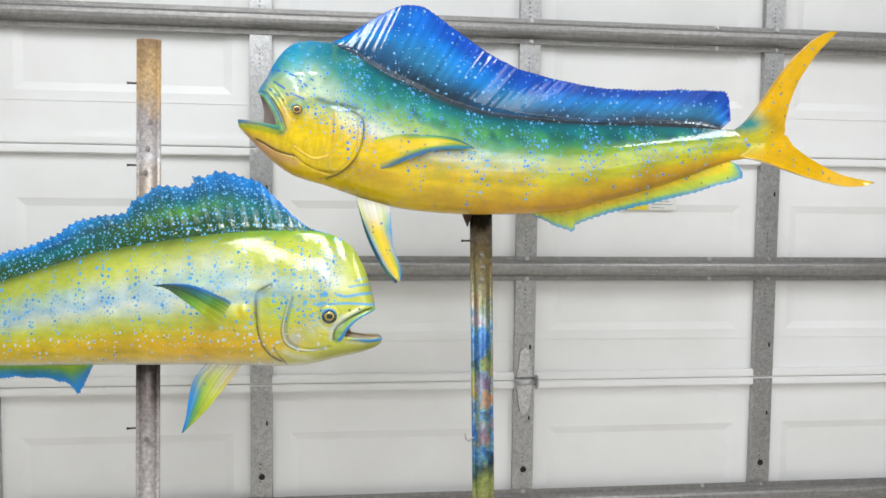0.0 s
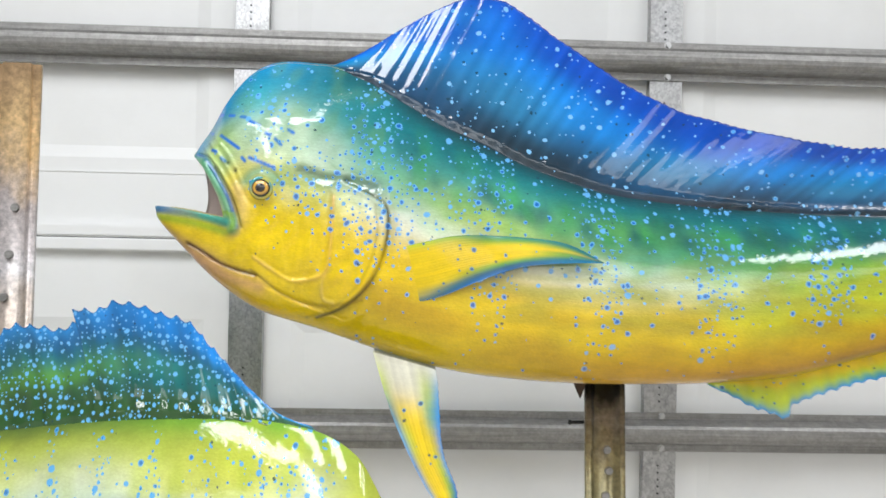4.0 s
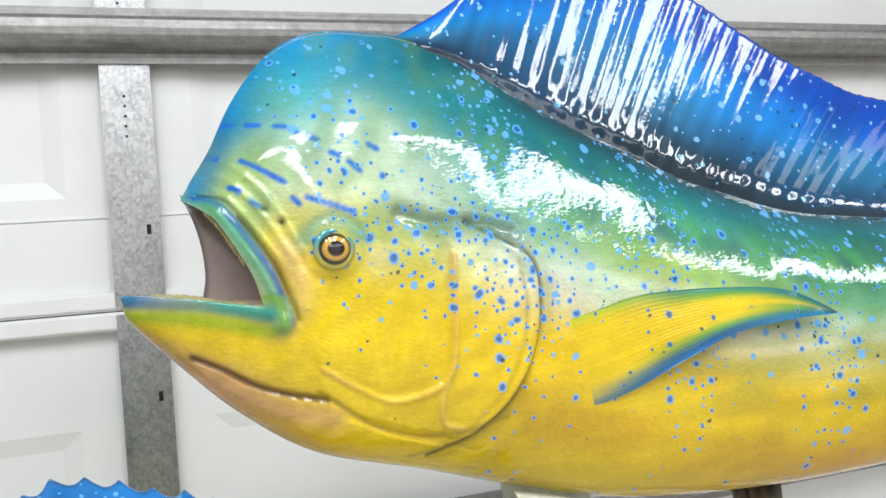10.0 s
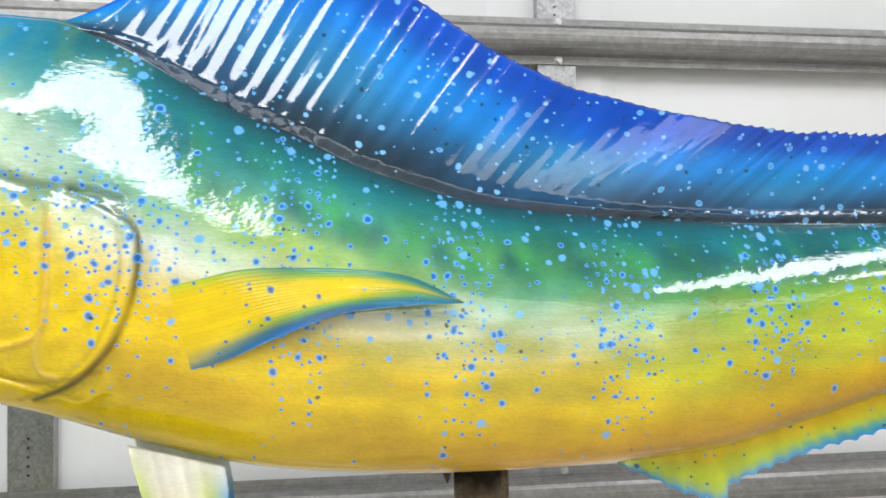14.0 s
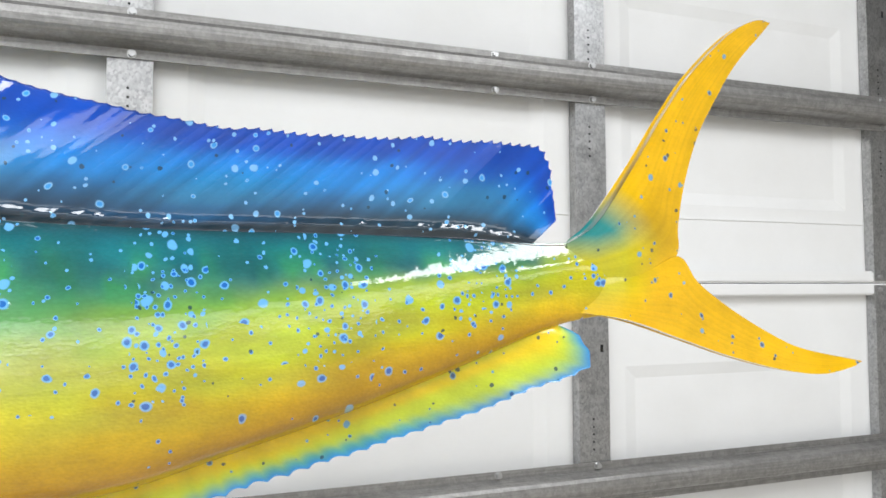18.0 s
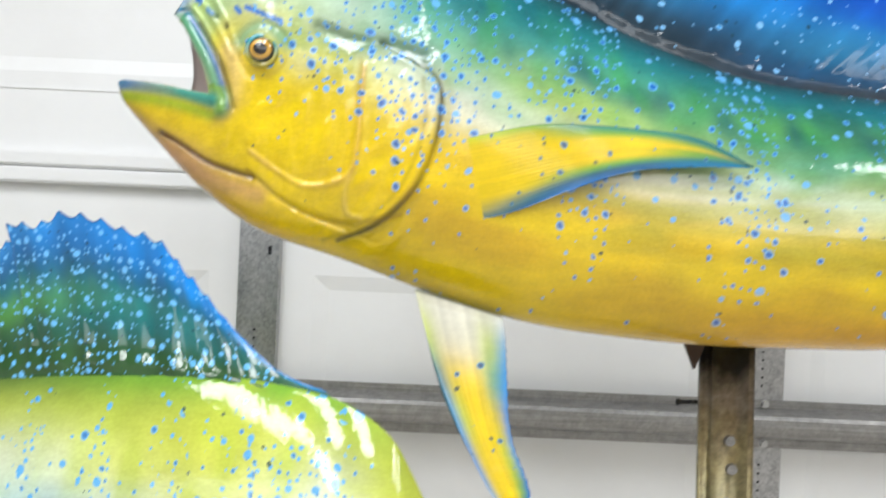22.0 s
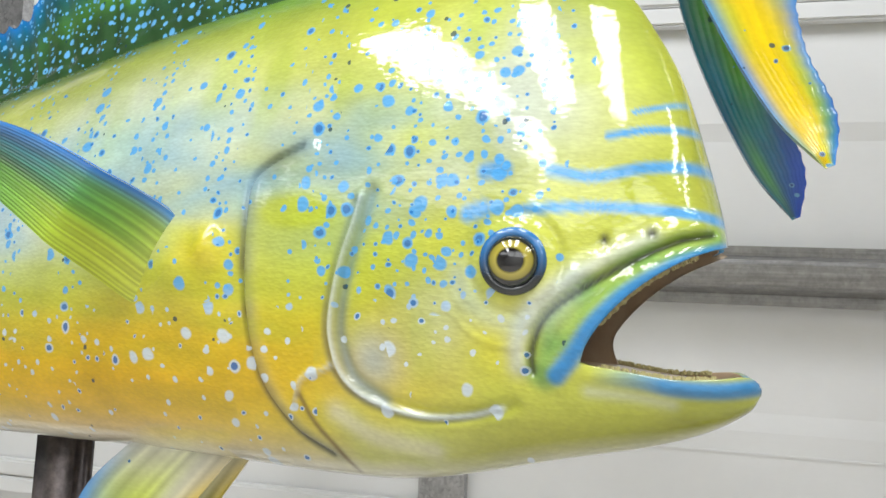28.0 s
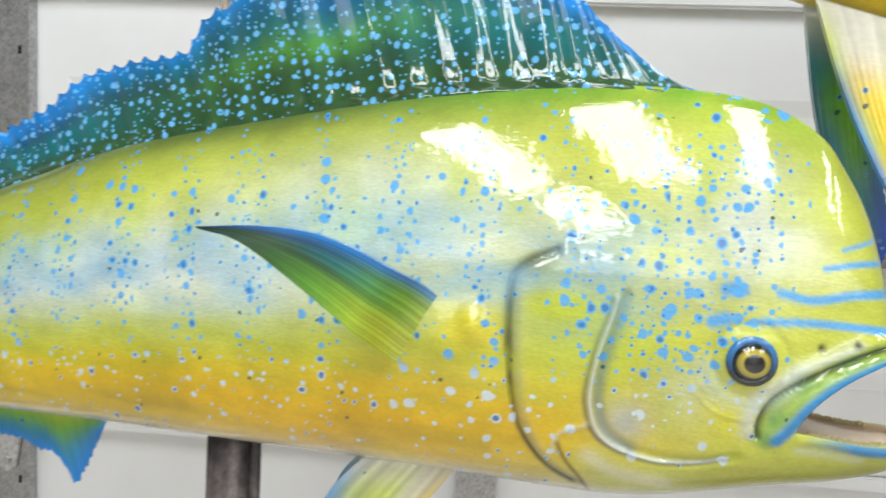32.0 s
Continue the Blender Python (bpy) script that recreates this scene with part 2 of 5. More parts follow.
def smooth_line(points, count=200):
    """A Catmull-Rom line through the points, evenly sampled by length."""
    p = np.array(points, float)
    p = np.vstack([2 * p[0] - p[1], p, 2 * p[-1] - p[-2]])
    t = np.linspace(0, 1, 24, endpoint=False)[:, None]
    out = [0.5 * ((2 * b) + (c - a) * t + (2 * a - 5 * b + 4 * c - d) * t ** 2 + (3 * b - a - 3 * c + d) * t ** 3) for a, b, c, d in zip(p, p[1:], p[2:], p[3:])]
    line = np.vstack(out + [p[-2:-1]])
    run = np.r_[0, np.cumsum(np.linalg.norm(np.diff(line, axis=0), axis=1))]
    want = np.linspace(0, run[-1], count)
    return np.c_[tuple(np.interp(want, run, line[:, k]) for k in range(line.shape[1]))]


def profile(points):
    line = smooth_line(points, 600)
    order = np.argsort(line[:, 0], kind="stable")
    return lambda x: np.interp(x, line[order, 0], line[order, 1])


def near(px, pz, points):
    """Distance from each place to a smooth line."""
    line = smooth_line(points, 60)
    best = np.full(np.shape(px), 9.0)
    for a, b in zip(line, line[1:]):
        d = b - a
        t = np.clip(((px - a[0]) * d[0] + (pz - a[1]) * d[1]) / (d @ d), 0, 1)
        best = np.minimum(best, np.hypot(px - a[0] - t * d[0], pz - a[1] - t * d[1]))
    return best


PALETTE = {"B": (0.003, 0.07, 0.48), "b": (0.008, 0.23, 0.72), "T": (0.008, 0.17, 0.21), "G": (0.12, 0.38, 0.03), "g": (0.035, 0.10, 0.03), "L": (0.54, 0.64, 0.03), "l": (0.45, 0.51, 0.075), "m": (0.66, 0.69, 0.09),
           "Y": (0.85, 0.60, 0.001), "O": (0.76, 0.41, 0.001), "W": (0.72, 0.78, 0.70), "C": (0.40, 0.66, 0.62), "D": (0.016, 0.034, 0.05), "P": (0.62, 0.36, 0.17), "K": (0.02, 0.03, 0.03), "c": (0.06, 0.38, 0.32),
           "w": (0.72, 0.70, 0.58), "y": (0.88, 0.50, 0.002), "S": (0.03, 0.28, 0.70), "d": (0.015, 0.09, 0.22), "t": (0.03, 0.22, 0.42), "e": (0.004, 0.20, 0.42), "M": (0.52, 0.70, 0.52)}


def airbrush(columns, levels, rows, u, v, soft=0.5):
    """Blends a small chart of paint zones softly over the places u, v; rows go with levels, letters with columns."""
    cu = np.interp(u, columns, np.arange(len(columns)))
    cv = np.interp(v, levels, np.arange(len(levels)))
    total, out = np.zeros(np.shape(u)), np.zeros((*np.shape(u), 3))
    for j, row in enumerate(rows):
        for i, letter in enumerate(row):
            w = np.exp(-((cu - i) ** 2 + (cv - j) ** 2) / (2 * soft ** 2))
            total += w
            out += w[..., None] * np.array(PALETTE[letter])
    return out / total[..., None]


def grid_faces(a, b, start=0, flip=False):
    i, j = np.meshgrid(np.arange(a - 1), np.arange(b - 1), indexing="ij")
    k = (start + i * b + j).ravel()
    f = np.c_[k, k + 1, k + b + 1, k + b]
    return f[:, ::-1] if flip else f


# ---- room ----
CONCRETE = material("grey_concrete", (0.32, 0.31, 0.3), 0.7)
n = Nodes(CONCRETE)
n.put(n.bsdf, "Base_Color", n.ramp(n.noise(n.object_coords(), 3.0, 8.0), (0.3, (0.58, 0.54, 0.48)), (0.7, (0.70, 0.66, 0.60))))
PLASTER = material("grey_wall_paint", (0.72, 0.72, 0.7), 0.8)
n = Nodes(PLASTER)
n.put(n.bsdf, "Base_Color", n.ramp(n.noise(n.object_coords(), 1.5, 6.0), (0.3, (0.16, 0.16, 0.155)), (0.7, (0.22, 0.22, 0.215))))


# pale paint for the unseen walls, added to bounce soft fill light
WHITEWASH = material("white_wall_paint", (0.66, 0.65, 0.63), 0.8)
n = Nodes(WHITEWASH)
n.put(n.bsdf, "Base_Color", n.ramp(n.noise(n.object_coords(), 1.5, 6.0), (0.3, (0.60, 0.59, 0.57)), (0.7, (0.70, 0.69, 0.67))))


def slab(name, label, mat, *size):
    ob = part(name, box(bmesh.new(), *size), mat)
    return tagged(ob, label, name.split("_")[0], kind="structure")


slab("floor", "grey concrete workshop floor", CONCRETE, -4.2, 5.2, -5.0, 2.6, -0.1, 0.0)
slab("ceiling", "grey painted workshop ceiling", PLASTER, -4.2, 5.2, -5.0, 2.6, 3.2, 3.3)
slab("wall_west", "unseen off-white side wall added to bounce fill", WHITEWASH, -4.3, -4.2, -5.0, 2.6, 0.0, 3.2)
slab("wall_east", "unseen off-white side wall added to bounce fill", WHITEWASH, 5.2, 5.3, -5.0, 2.6, 0.0, 3.2)
slab("wall_south", "unseen off-white wall behind the work floor, added to bounce fill", WHITEWASH, -4.2, 5.2, -5.1, -5.0, 0.0, 3.2)
slab("wall_north_west", "grey painted wall beside the garage door", PLASTER, -4.2, -2.4, 2.31, 2.6, 0.0, 3.2)
slab("wall_north_east", "grey painted wall beside the garage door", PLASTER, 2.75, 5.2, 2.31, 2.6, 0.0, 3.2)
slab("wall_north_head", "grey painted wall over the garage door", PLASTER, -2.4, 2.75, 2.31, 2.6, 2.75, 3.2)

LAMP_WHITE = material("lamp_housing", (0.8, 0.8, 0.8), 0.4)
for lx, ly, across, power in LAMPS:
    slim = across < 0.5
    # wide housings belong to the added fill panels behind the view
    lamp = thing("ceiling_light", (lx, ly, 3.2), "long white strip light under the ceiling" if slim else "unseen wide fill panel added under the ceiling", "ceiling light", "lights over the fish" if slim else "lights over the work floor")
    part("housing", box(bmesh.new(), lx - across / 2 - 0.04, lx + across / 2 + 0.04, ly - (0.68 if slim else 0.88), ly + (0.68 if slim else 0.88), 3.07, 3.199, 0.006), LAMP_WHITE, lamp)

# ---- garage door ----
FACE = 2.242
JOINTS = (-0.074, 0.559, 1.192, 1.825, 2.458)
STILES = (-1.655, -0.935, -0.238, 0.482, 1.187, 1.85)
door = thing("door_1", (0.2, 2.28, 0), "closed white sectional garage door with galvanised stiles and struts", "garage door", kind="structure")
X0, X1 = -2.35, 2.7
bays = [X0] + [s + 0.028 for s in STILES] + [X1]


def door_section(z0, z1):
    bm = bmesh.new()
    skin, back, deep = 2.263, 2.30, 0.0055
    zs = [z0 + 0.003, z1 - 0.003]
    for a, b in zip(bays, bays[1:]):
        # field with a recessed rectangle behind a sloping edge
        loops = []
        for inx, inz, y in ((0, 0, skin), (0.075, 0.135, skin), (0.098, 0.156, skin + deep)):
            loops.append([bm.verts.new((x, y, z)) for x, z in ((a + inx, zs[0] + inz), (b - inx, zs[0] + inz), (b - inx, zs[1] - inz), (a + inx, zs[1] - inz))])
        for p, q in zip(loops, loops[1:]):
            for k in range(4):
                bm.faces.new((p[k], p[(k + 1) % 4], q[(k + 1) % 4], q[k]))
        bm.faces.new(loops[-1])
    box(bm, X0, X1, skin + 0.02, back + 0.02, zs[0], zs[1])
    ob = part("door_section", bm, SKIN, door)
    for name, lo, hi in (("lower_rail", z0 + 0.0008, z0 + 0.023), ("upper_rail", z1 - 0.023, z1 - 0.0008)):
        bm = bmesh.new()
        box(bm, X0, X1, 2.2445, 2.2625, lo, hi, 0.003)
        part(name, bm, SKIN, ob)
    # pressed crease near the foot of the section
    bm = bmesh.new()
    box(bm, X0, X1, 2.2612, 2.2645, z0 + 0.112, z0 + 0.115, 0.0006)
    part("crease", bm, SKIN, ob)
    return ob


for z0, z1 in zip(JOINTS, JOINTS[1:]):
    door_section(z0, z1)

BLACK = material("dark_hole", (0.012, 0.012, 0.013), 0.8)
BOLT = material("zinc_bolt", (0.55, 0.55, 0.55), 0.36, 0.9)


def stile(x, z0, z1):
    bm = bmesh.new()
    box(bm, x, x + 0.057, FACE, FACE + 0.0026, z0 + 0.004, z1 - 0.004)
    box(bm, x, x + 0.003, FACE + 0.0028, 2.262, z0 + 0.004, z1 - 0.004)
    box(bm, x + 0.054, x + 0.057, FACE + 0.0028, 2.262, z0 + 0.004, z1 - 0.004)
    ob = part("stile", bm, STEEL, door)
    for dz in (0.095, -0.105):
        z = (z0 if dz > 0 else z1) + dz
        bm = bmesh.new()
        box(bm, x + 0.041, x + 0.046, FACE - 0.0006, FACE + 0.001, z - 0.006, z + 0.006)
        part("slot", bm, BLACK, ob)
    for k in range(5):
        for mid in (-0.085, 0.075) if z1 > 1.3 else (0.075,):
            bm = bmesh.new()
            rod(bm, (x + 0.026, FACE + 0.001, (z0 + z1) / 2 + mid + 0.012 * (k - 2)), (x + 0.026, FACE - 0.0006, (z0 + z1) / 2 + mid + 0.012 * (k - 2)), 0.0018, seg=8)
            part("pin_hole", bm, BLACK, ob)
    if z1 < 1.3:
        bm = bmesh.new()
        rod(bm, (x + 0.03, FACE + 0.001, z1 - 0.252), (x + 0.03, FACE - 0.0008, z1 - 0.252), 0.0085, seg=16)
        part("round_hole", bm, BLACK, ob)
    for sx in (0.014, 0.042):
        for z in (z0 + 0.012, z1 - 0.012):
            bm = bmesh.new()
            rod(bm, (x + sx, FACE - 0.003, z), (x + sx, FACE + 0.001, z), 0.004, 0.005, 8)
            part("rivet", bm, BOLT, ob)
    return ob


for x in STILES:
    for z0, z1 in zip(JOINTS, JOINTS[1:]):
        stile(x, z0, z1)


def strut(z):
    """A hat-shaped stiffener across the whole section."""
    bm = bmesh.new()
    hat = [(0.0, -0.036), (0.0, -0.024), (-0.003, -0.0225), (-0.024, -0.0165), (-0.029, -0.013), (-0.031, -0.008), (-0.032, 0.0), (-0.031, 0.007), (-0.028, 0.012), (-0.003, 0.0185), (0.0, 0.020), (0.0, 0.031)]
    t = 0.0022
    ring = [(y, zz) for y, zz in hat] + [(y - t, zz + (t if zz > 0 else -t) * (0.6 if abs(y) > 0.01 else 0)) for y, zz in reversed(hat)]
    ends = []
    for x in (X0 + 0.03, X1 - 0.03):
        ends.append([bm.verts.new((x, FACE - 0.0012 + y, z + zz)) for y, zz in ring])
    n_ring = len(ring)
    for k in range(n_ring):
        bm.faces.new((ends[0][k], ends[0][(k + 1) % n_ring], ends[1][(k + 1) % n_ring], ends[1][k]))
    ob = part("strut", bm, DULL_STEEL, door)
    for x in [s + 0.03 for s in STILES if s > 0.3] + [1.04]:
        for dz in (0.0255, -0.030):
            bm = bmesh.new()
            rod(bm, (x, FACE - 0.009, z + dz), (x, FACE - 0.003, z + dz), 0.0048, seg=6)
            rod(bm, (x, FACE - 0.0035, z + dz), (x, FACE - 0.0025, z + dz), 0.0062, seg=12)
            part("bolt", bm, BOLT, ob)
    return ob


for z in (0.244, 0.853, 1.509, 2.155):
    strut(z)


def hinge(x, z):
    bm = bmesh.new()
    for s in (1, -1):
        ring = [(-0.024, 0.012), (0.024, 0.012), (0.013, 0.085), (0.0, 0.094), (-0.013, 0.085)]
        lo = [bm.verts.new((x + a, FACE - 0.0015, z + s * b)) for a, b in ring]
        hi = [bm.verts.new((x + a * 0.9, FACE - 0.006, z + s * b)) for a, b in ring]
        bm.faces.new(hi)
        for k in range(5):
            bm.faces.new((lo[k], lo[(k + 1) % 5], hi[(k + 1) % 5], hi[k]))
    ob = part("hinge", bm, HINGE_STEEL, door, "galvanised door hinge with a bright pin barrel")
    bm = bmesh.new()
    rod(bm, (x - 0.03, FACE - 0.017, z), (x + 0.03, FACE - 0.017, z), 0.0085, seg=16)
    rod(bm, (x + 0.03, FACE - 0.017, z), (x + 0.0335, FACE - 0.017, z), 0.019, seg=20)
    part("barrel", bm, BOLT, ob, smooth=True)
    for dz in (0.03, 0.075, -0.03, -0.075):
        bm = bmesh.new()
        rod(bm, (x, FACE - 0.011, z + dz), (x, FACE - 0.005, z + dz), 0.0065, seg=6)
        part("bolt", bm, BOLT, ob)


hinge(0.51, 1.192)
hinge(-0.907 - 0.001, 1.192)

# ---- posts ----
def post_metal(name, paints, splashed=0.0, metal=0.35):
    m = material(name, (0.35, 0.34, 0.33), 0.3, metal)
    n = Nodes(m)
    c = n.object_coords()
    z = n.add("ShaderNodeSeparateXYZ", Vector=c).outputs[2]
    blur = n.math("ADD", z, n.math("MULTIPLY", n.math("SUBTRACT", n.noise(n.object_coords((1, 1, 0.6)), 22.0, 4.0), 0.5), 0.16))
    lo, hi = paints[0][0], paints[-1][0]
    fac = n.math("DIVIDE", n.math("SUBTRACT", blur, lo), hi - lo, True)
    tone = n.ramp(fac, *[((at - lo) / (hi - lo), col) for at, col in paints])
    drift = n.add("ShaderNodeTexNoise", Vector=c, Scale=30.0, Detail=3.0)
    shove = n.add("ShaderNodeVectorMath", i0=drift.outputs["Color"])
    shove.operation = "SCALE"
    shove.inputs["Scale"].default_value = 0.035
    daub = n.add("ShaderNodeTexVoronoi", Vector=n.add("ShaderNodeVectorMath", i0=n.object_coords((1, 0.3, 0.55)), i1=shove.outputs[0]).outputs[0], Scale=44.0)
    daub.feature = "SMOOTH_F1"
    daub.inputs["Smoothness"].default_value = 0.8
    pick = n.add("ShaderNodeSeparateColor", Color=daub.outputs["Color"]).outputs[0]
    splash = n.ramp(pick, (0.12, (0.008, 0.015, 0.03)), (0.24, (0.01, 0.05, 0.3)), (0.36, (0.03, 0.2, 0.62)), (0.46, (0.28, 0.58, 0.85)), (0.55, (0.1, 0.25, 0.06)), (0.64, (0.5, 0.48, 0.08)), (0.74, (0.5, 0.44, 0.3)), (0.85, (0.7, 0.3, 0.12)))
    window = n.math("MULTIPLY", n.math("MULTIPLY", n.math("SUBTRACT", blur, 1.06), 14.0, True), n.math("MULTIPLY", n.math("SUBTRACT", 1.5, blur), 14.0, True))
    tone = n.mix(n.math("MULTIPLY", window, splashed), tone, splash)
    speck = n.ramp(n.noise(c, 120.0, 5.0, 0.7), (0.35, (0.5, 0.5, 0.5)), (0.7, (1.1, 1.1, 1.1)))
    n.put(n.bsdf, "Base_Color", n.mix(1.0, tone, speck, "MULTIPLY"))
    n.bump(n.noise(c, 90.0, 5.0), 0.25, 0.002)
    return m


# splashed paint; the near-black top stop is painted shade below the fish
POST_A = post_metal("paint_splashed_steel", ((1.0, (0.5, 0.45, 0.2)), (1.06, (0.35, 0.42, 0.12)), (1.09, (0.03, 0.05, 0.06)), (1.13, (0.12, 0.32, 0.45)), (1.19, (0.02, 0.1, 0.5)), (1.23, (0.2, 0.4, 0.5)), (1.27, (0.55, 0.25, 0.1)), (1.31, (0.2, 0.35, 0.2)),
                                              (1.36, (0.02, 0.06, 0.2)), (1.42, (0.15, 0.4, 0.7)), (1.47, (0.3, 0.28, 0.15)), (1.55, (0.45, 0.38, 0.2)), (1.61, (0.4, 0.35, 0.3)), (1.65, (0.03, 0.03, 0.035))), 0.5)
# bare steel tones; dark stops near 1.31 to 1.36 paint shade under the fish
POST_B = post_metal("bare_brown_steel", ((1.0, (0.75, 0.7, 0.7)), (1.2, (0.62, 0.57, 0.57)), (1.26, (0.4, 0.34, 0.33)), (1.31, (0.07, 0.055, 0.055)), (1.36, (0.07, 0.055, 0.055)), (1.6, (0.42, 0.35, 0.28)), (1.72, (0.58, 0.48, 0.4)), (1.78, (0.78, 0.74, 0.74)), (1.86, (0.55, 0.48, 0.46)), (1.93, (0.82, 0.56, 0.28)), (2.02, (0.5, 0.33, 0.18))), metal=0.3)


def post(x_low, x_top, z_top, mat, label, screws, stubs):
    ob = thing("display_post", (x_low, 1.81, 0), label, "post", "posts that carry the fish")
    bm = box(bmesh.new(), -0.0245, 0.0245, 1.80, 1.822, 0.0, z_top)
    upright = [e for e in bm.edges if abs(e.verts[0].co.z - e.verts[1].co.z) > 0.5]
    bmesh.ops.bevel(bm, geom=upright, offset=0.0085, segments=5, affect="EDGES")
    for v in bm.verts:
        v.co.x += x_low + (x_top - x_low) * (v.co.z - 1.04) / (z_top - 1.04)
    part("bar", bm, mat, ob, smooth=True)
    bm = box(bmesh.new(), x_low - 0.22, x_low + 0.18, 1.68, 2.0, 0.0005, 0.012, 0.003)
    part("base_plate", bm, STEEL, ob)
    at = lambda z: x_low + (x_top - x_low) * (z - 1.04) / (z_top - 1.04)
    for z, dx in screws:
        bm = bmesh.new()
        rod(bm, (at(z) + dx, 1.7965, z), (at(z) + dx, 1.803, z), 0.0045, 0.006, 12)
        part("screw", bm, DULL_STEEL, ob)
    for z in stubs:
        bm = bmesh.new()
        rod(bm, (at(z) - 0.022, 1.815, z), (at(z) - 0.043, 1.812, z), 0.002, seg=10)
        rod(bm, (at(z) - 0.041, 1.812, z), (at(z) - 0.044, 1.812, z), 0.0029, seg=10)
        part("stud", bm, BLACK, ob)
    return ob


post_a = post(0.322, 0.303, 1.84, POST_A, "paint-splashed steel bar on the workshop floor", ((1.575, 0.0), (1.55, 0.002), (1.52, -0.002)), (1.605,))
post_b = post(-0.409, -0.397, 2.02, POST_B, "bare brown-grey steel bar standing before the door", ((1.795, 0.0), (1.85, 0.005), (1.745, -0.004), (1.18, 0.0), (1.17, 0.004)), (1.93, 1.76, 1.20))

# ---- fish mounts ----
FLESH = material("mouth_flesh", (0.5, 0.36, 0.3), 0.4, 0.0, 0.4)
n = Nodes(FLESH)
n.put(n.bsdf, "Base_Color", n.ramp(n.noise(n.object_coords(), 30.0, 5.0), (0.3, (0.34, 0.29, 0.28)), (0.7, (0.6, 0.5, 0.46))))

TONGUE = material("tongue_flesh", (0.55, 0.4, 0.26), 0.35, 0.0, 0.5)
n = Nodes(TONGUE)
n.put(n.bsdf, "Base_Color", n.ramp(n.noise(n.object_coords(), 60.0, 4.0), (0.3, (0.62, 0.46, 0.3)), (0.7, (0.76, 0.62, 0.46))))

def fish_body(fish, name, ahead, x_tip, mid, top, bottom, upper_lip, lower_lip, width, chart, relief, marks, dot_rule, mat, corner, girth=0.42, crested=False, flesh=None, crest=(0.55, 0.23, 0.10)):
    """The hollow body shell; returns the depth of its near flank. ahead is -1 where the snout points to smaller x; s runs back from the lower jaw's tip."""
    top, bottom, upper, lower, wide = (profile(p) for p in (top, bottom, upper_lip, lower_lip, width))
    s = np.r_[np.linspace(0.0, 0.3, 300)[:-1], np.linspace(0.3, 1.13 if ahead < 0 else 1.16, 150)]
    k = np.searchsorted(s, corner)
    s[k] = corner
    n_low, n_up = 84, 116
    zc = float(lower(corner))
    blend = np.clip((s - corner) / 0.16, 0, 1)
    blend = blend * blend * (3 - 2 * blend)
    zm = zc * (1 - blend) + (bottom(s) + 0.45 * (top(s) - bottom(s))) * blend
    tip = upper_lip[0][0]
    lo_end = np.where(s < corner, lower(s), zm)
    up_end = np.where(s < corner, np.maximum(upper(np.maximum(s, tip)), 0), zm)
    z_low = bottom(s)[:, None] + (lo_end - bottom(s))[:, None] * (1 - np.cos(np.linspace(0, np.pi / 2, n_low)))[None]
    z_up = up_end[:, None] + (top(s) - up_end)[:, None] * ease_up(n_up)[None]

    def surface(z, side):
        S = np.repeat(s[:, None], z.shape[1], 1)
        h, q, x = half_width(S, z)
        y = mid(x) + side * h
        return np.c_[x.ravel(), y.ravel(), z.ravel()], S, q, x

    def half_width(S, z):
        t, b = top(S), bottom(S)
        q = np.clip((z - b) / np.maximum(t - b, 1e-4), 0, 1)
        low = np.clip((girth - q) / girth, 0, 1)
        high = np.clip((q - girth) / (1 - girth), 0, 1)
        full = np.where(q < girth, np.sqrt(np.clip(1 - low ** 2.3, 0, 1)), (1 - high ** 1.9) ** 0.85)
        if crested:
            # flat sides that turn over a shoulder into the back
            shoulder = -np.log(np.exp(-6 * (1 - 0.2 * high)) + np.exp(-6 * 2.0 * (1 - high))) / 6
            turn = np.clip((S - 0.28) / 0.16, 0, 1)
            full = np.where(q < girth, full, full * (1 - turn) + np.maximum(shoulder, 0) * turn)
            nape = np.clip((0.44 - S) / 0.16, 0, 1)
            full = np.where(q < girth, full, full * (1 - nape) + (1 - high * high) ** 0.98 * nape)
        # the forehead is a tall flat blade that slopes off to a narrow crest
        level, back, span = crest
        head = np.clip((back - S) / span, 0, 1)
        head = head * head * (3 - 2 * head)
        blade = -np.log(np.exp(-40 * (1 - 0.05 * high)) + np.exp(-40 * (1 - high) / (1 - level))) / 40
        full = np.where(q < girth, full, full * (1 - head) + np.clip(blade, 0, 1) * head)
        h = wide(S) * full
        x = x_tip - ahead * S
        return h + relief(x, z, q) * np.clip(full * 1.6, 0, 1), q, x

    verts, faces, paints, dots, uvs, start = [], [], [], [], [], 0
    for side in (-1, 1):
        for z, first in ((z_low, 0), (z_up, int(np.searchsorted(s, tip)))):
            pts, S, q, x = surface(z, side)
            m = z.shape[1]
            cut = slice(first * m, None)
            pts = pts[cut]
            colour = airbrush(*chart, S, q)
            colour = marks(colour, x, z, q, S).reshape(-1, 3)[cut]
            verts.append(pts)
            paints.append(colour)
            dots.append(dot_rule(x, z, q, S).reshape(-1, 3)[cut])
            uvs.append(np.c_[pts[:, 0] + (7 if side > 0 else 0), pts[:, 2]])
            faces.append(grid_faces(len(s) - first, m, start, flip=(side > 0) == (ahead > 0)))
            start += len(pts)
    verts = np.vstack(verts)
    mesh = mesh_part(name, verts, np.vstack(faces), mat, fish, "", True, np.vstack(paints), np.vstack(dots), np.vstack(uvs))
    # weld the seams of back, belly and cheeks, then give the shell its wall
    bm = bmesh.new()
    bm.from_mesh(mesh.data)
    bmesh.ops.remove_doubles(bm, verts=bm.verts, dist=0.00012)
    bm.to_mesh(mesh.data)
    bm.free()
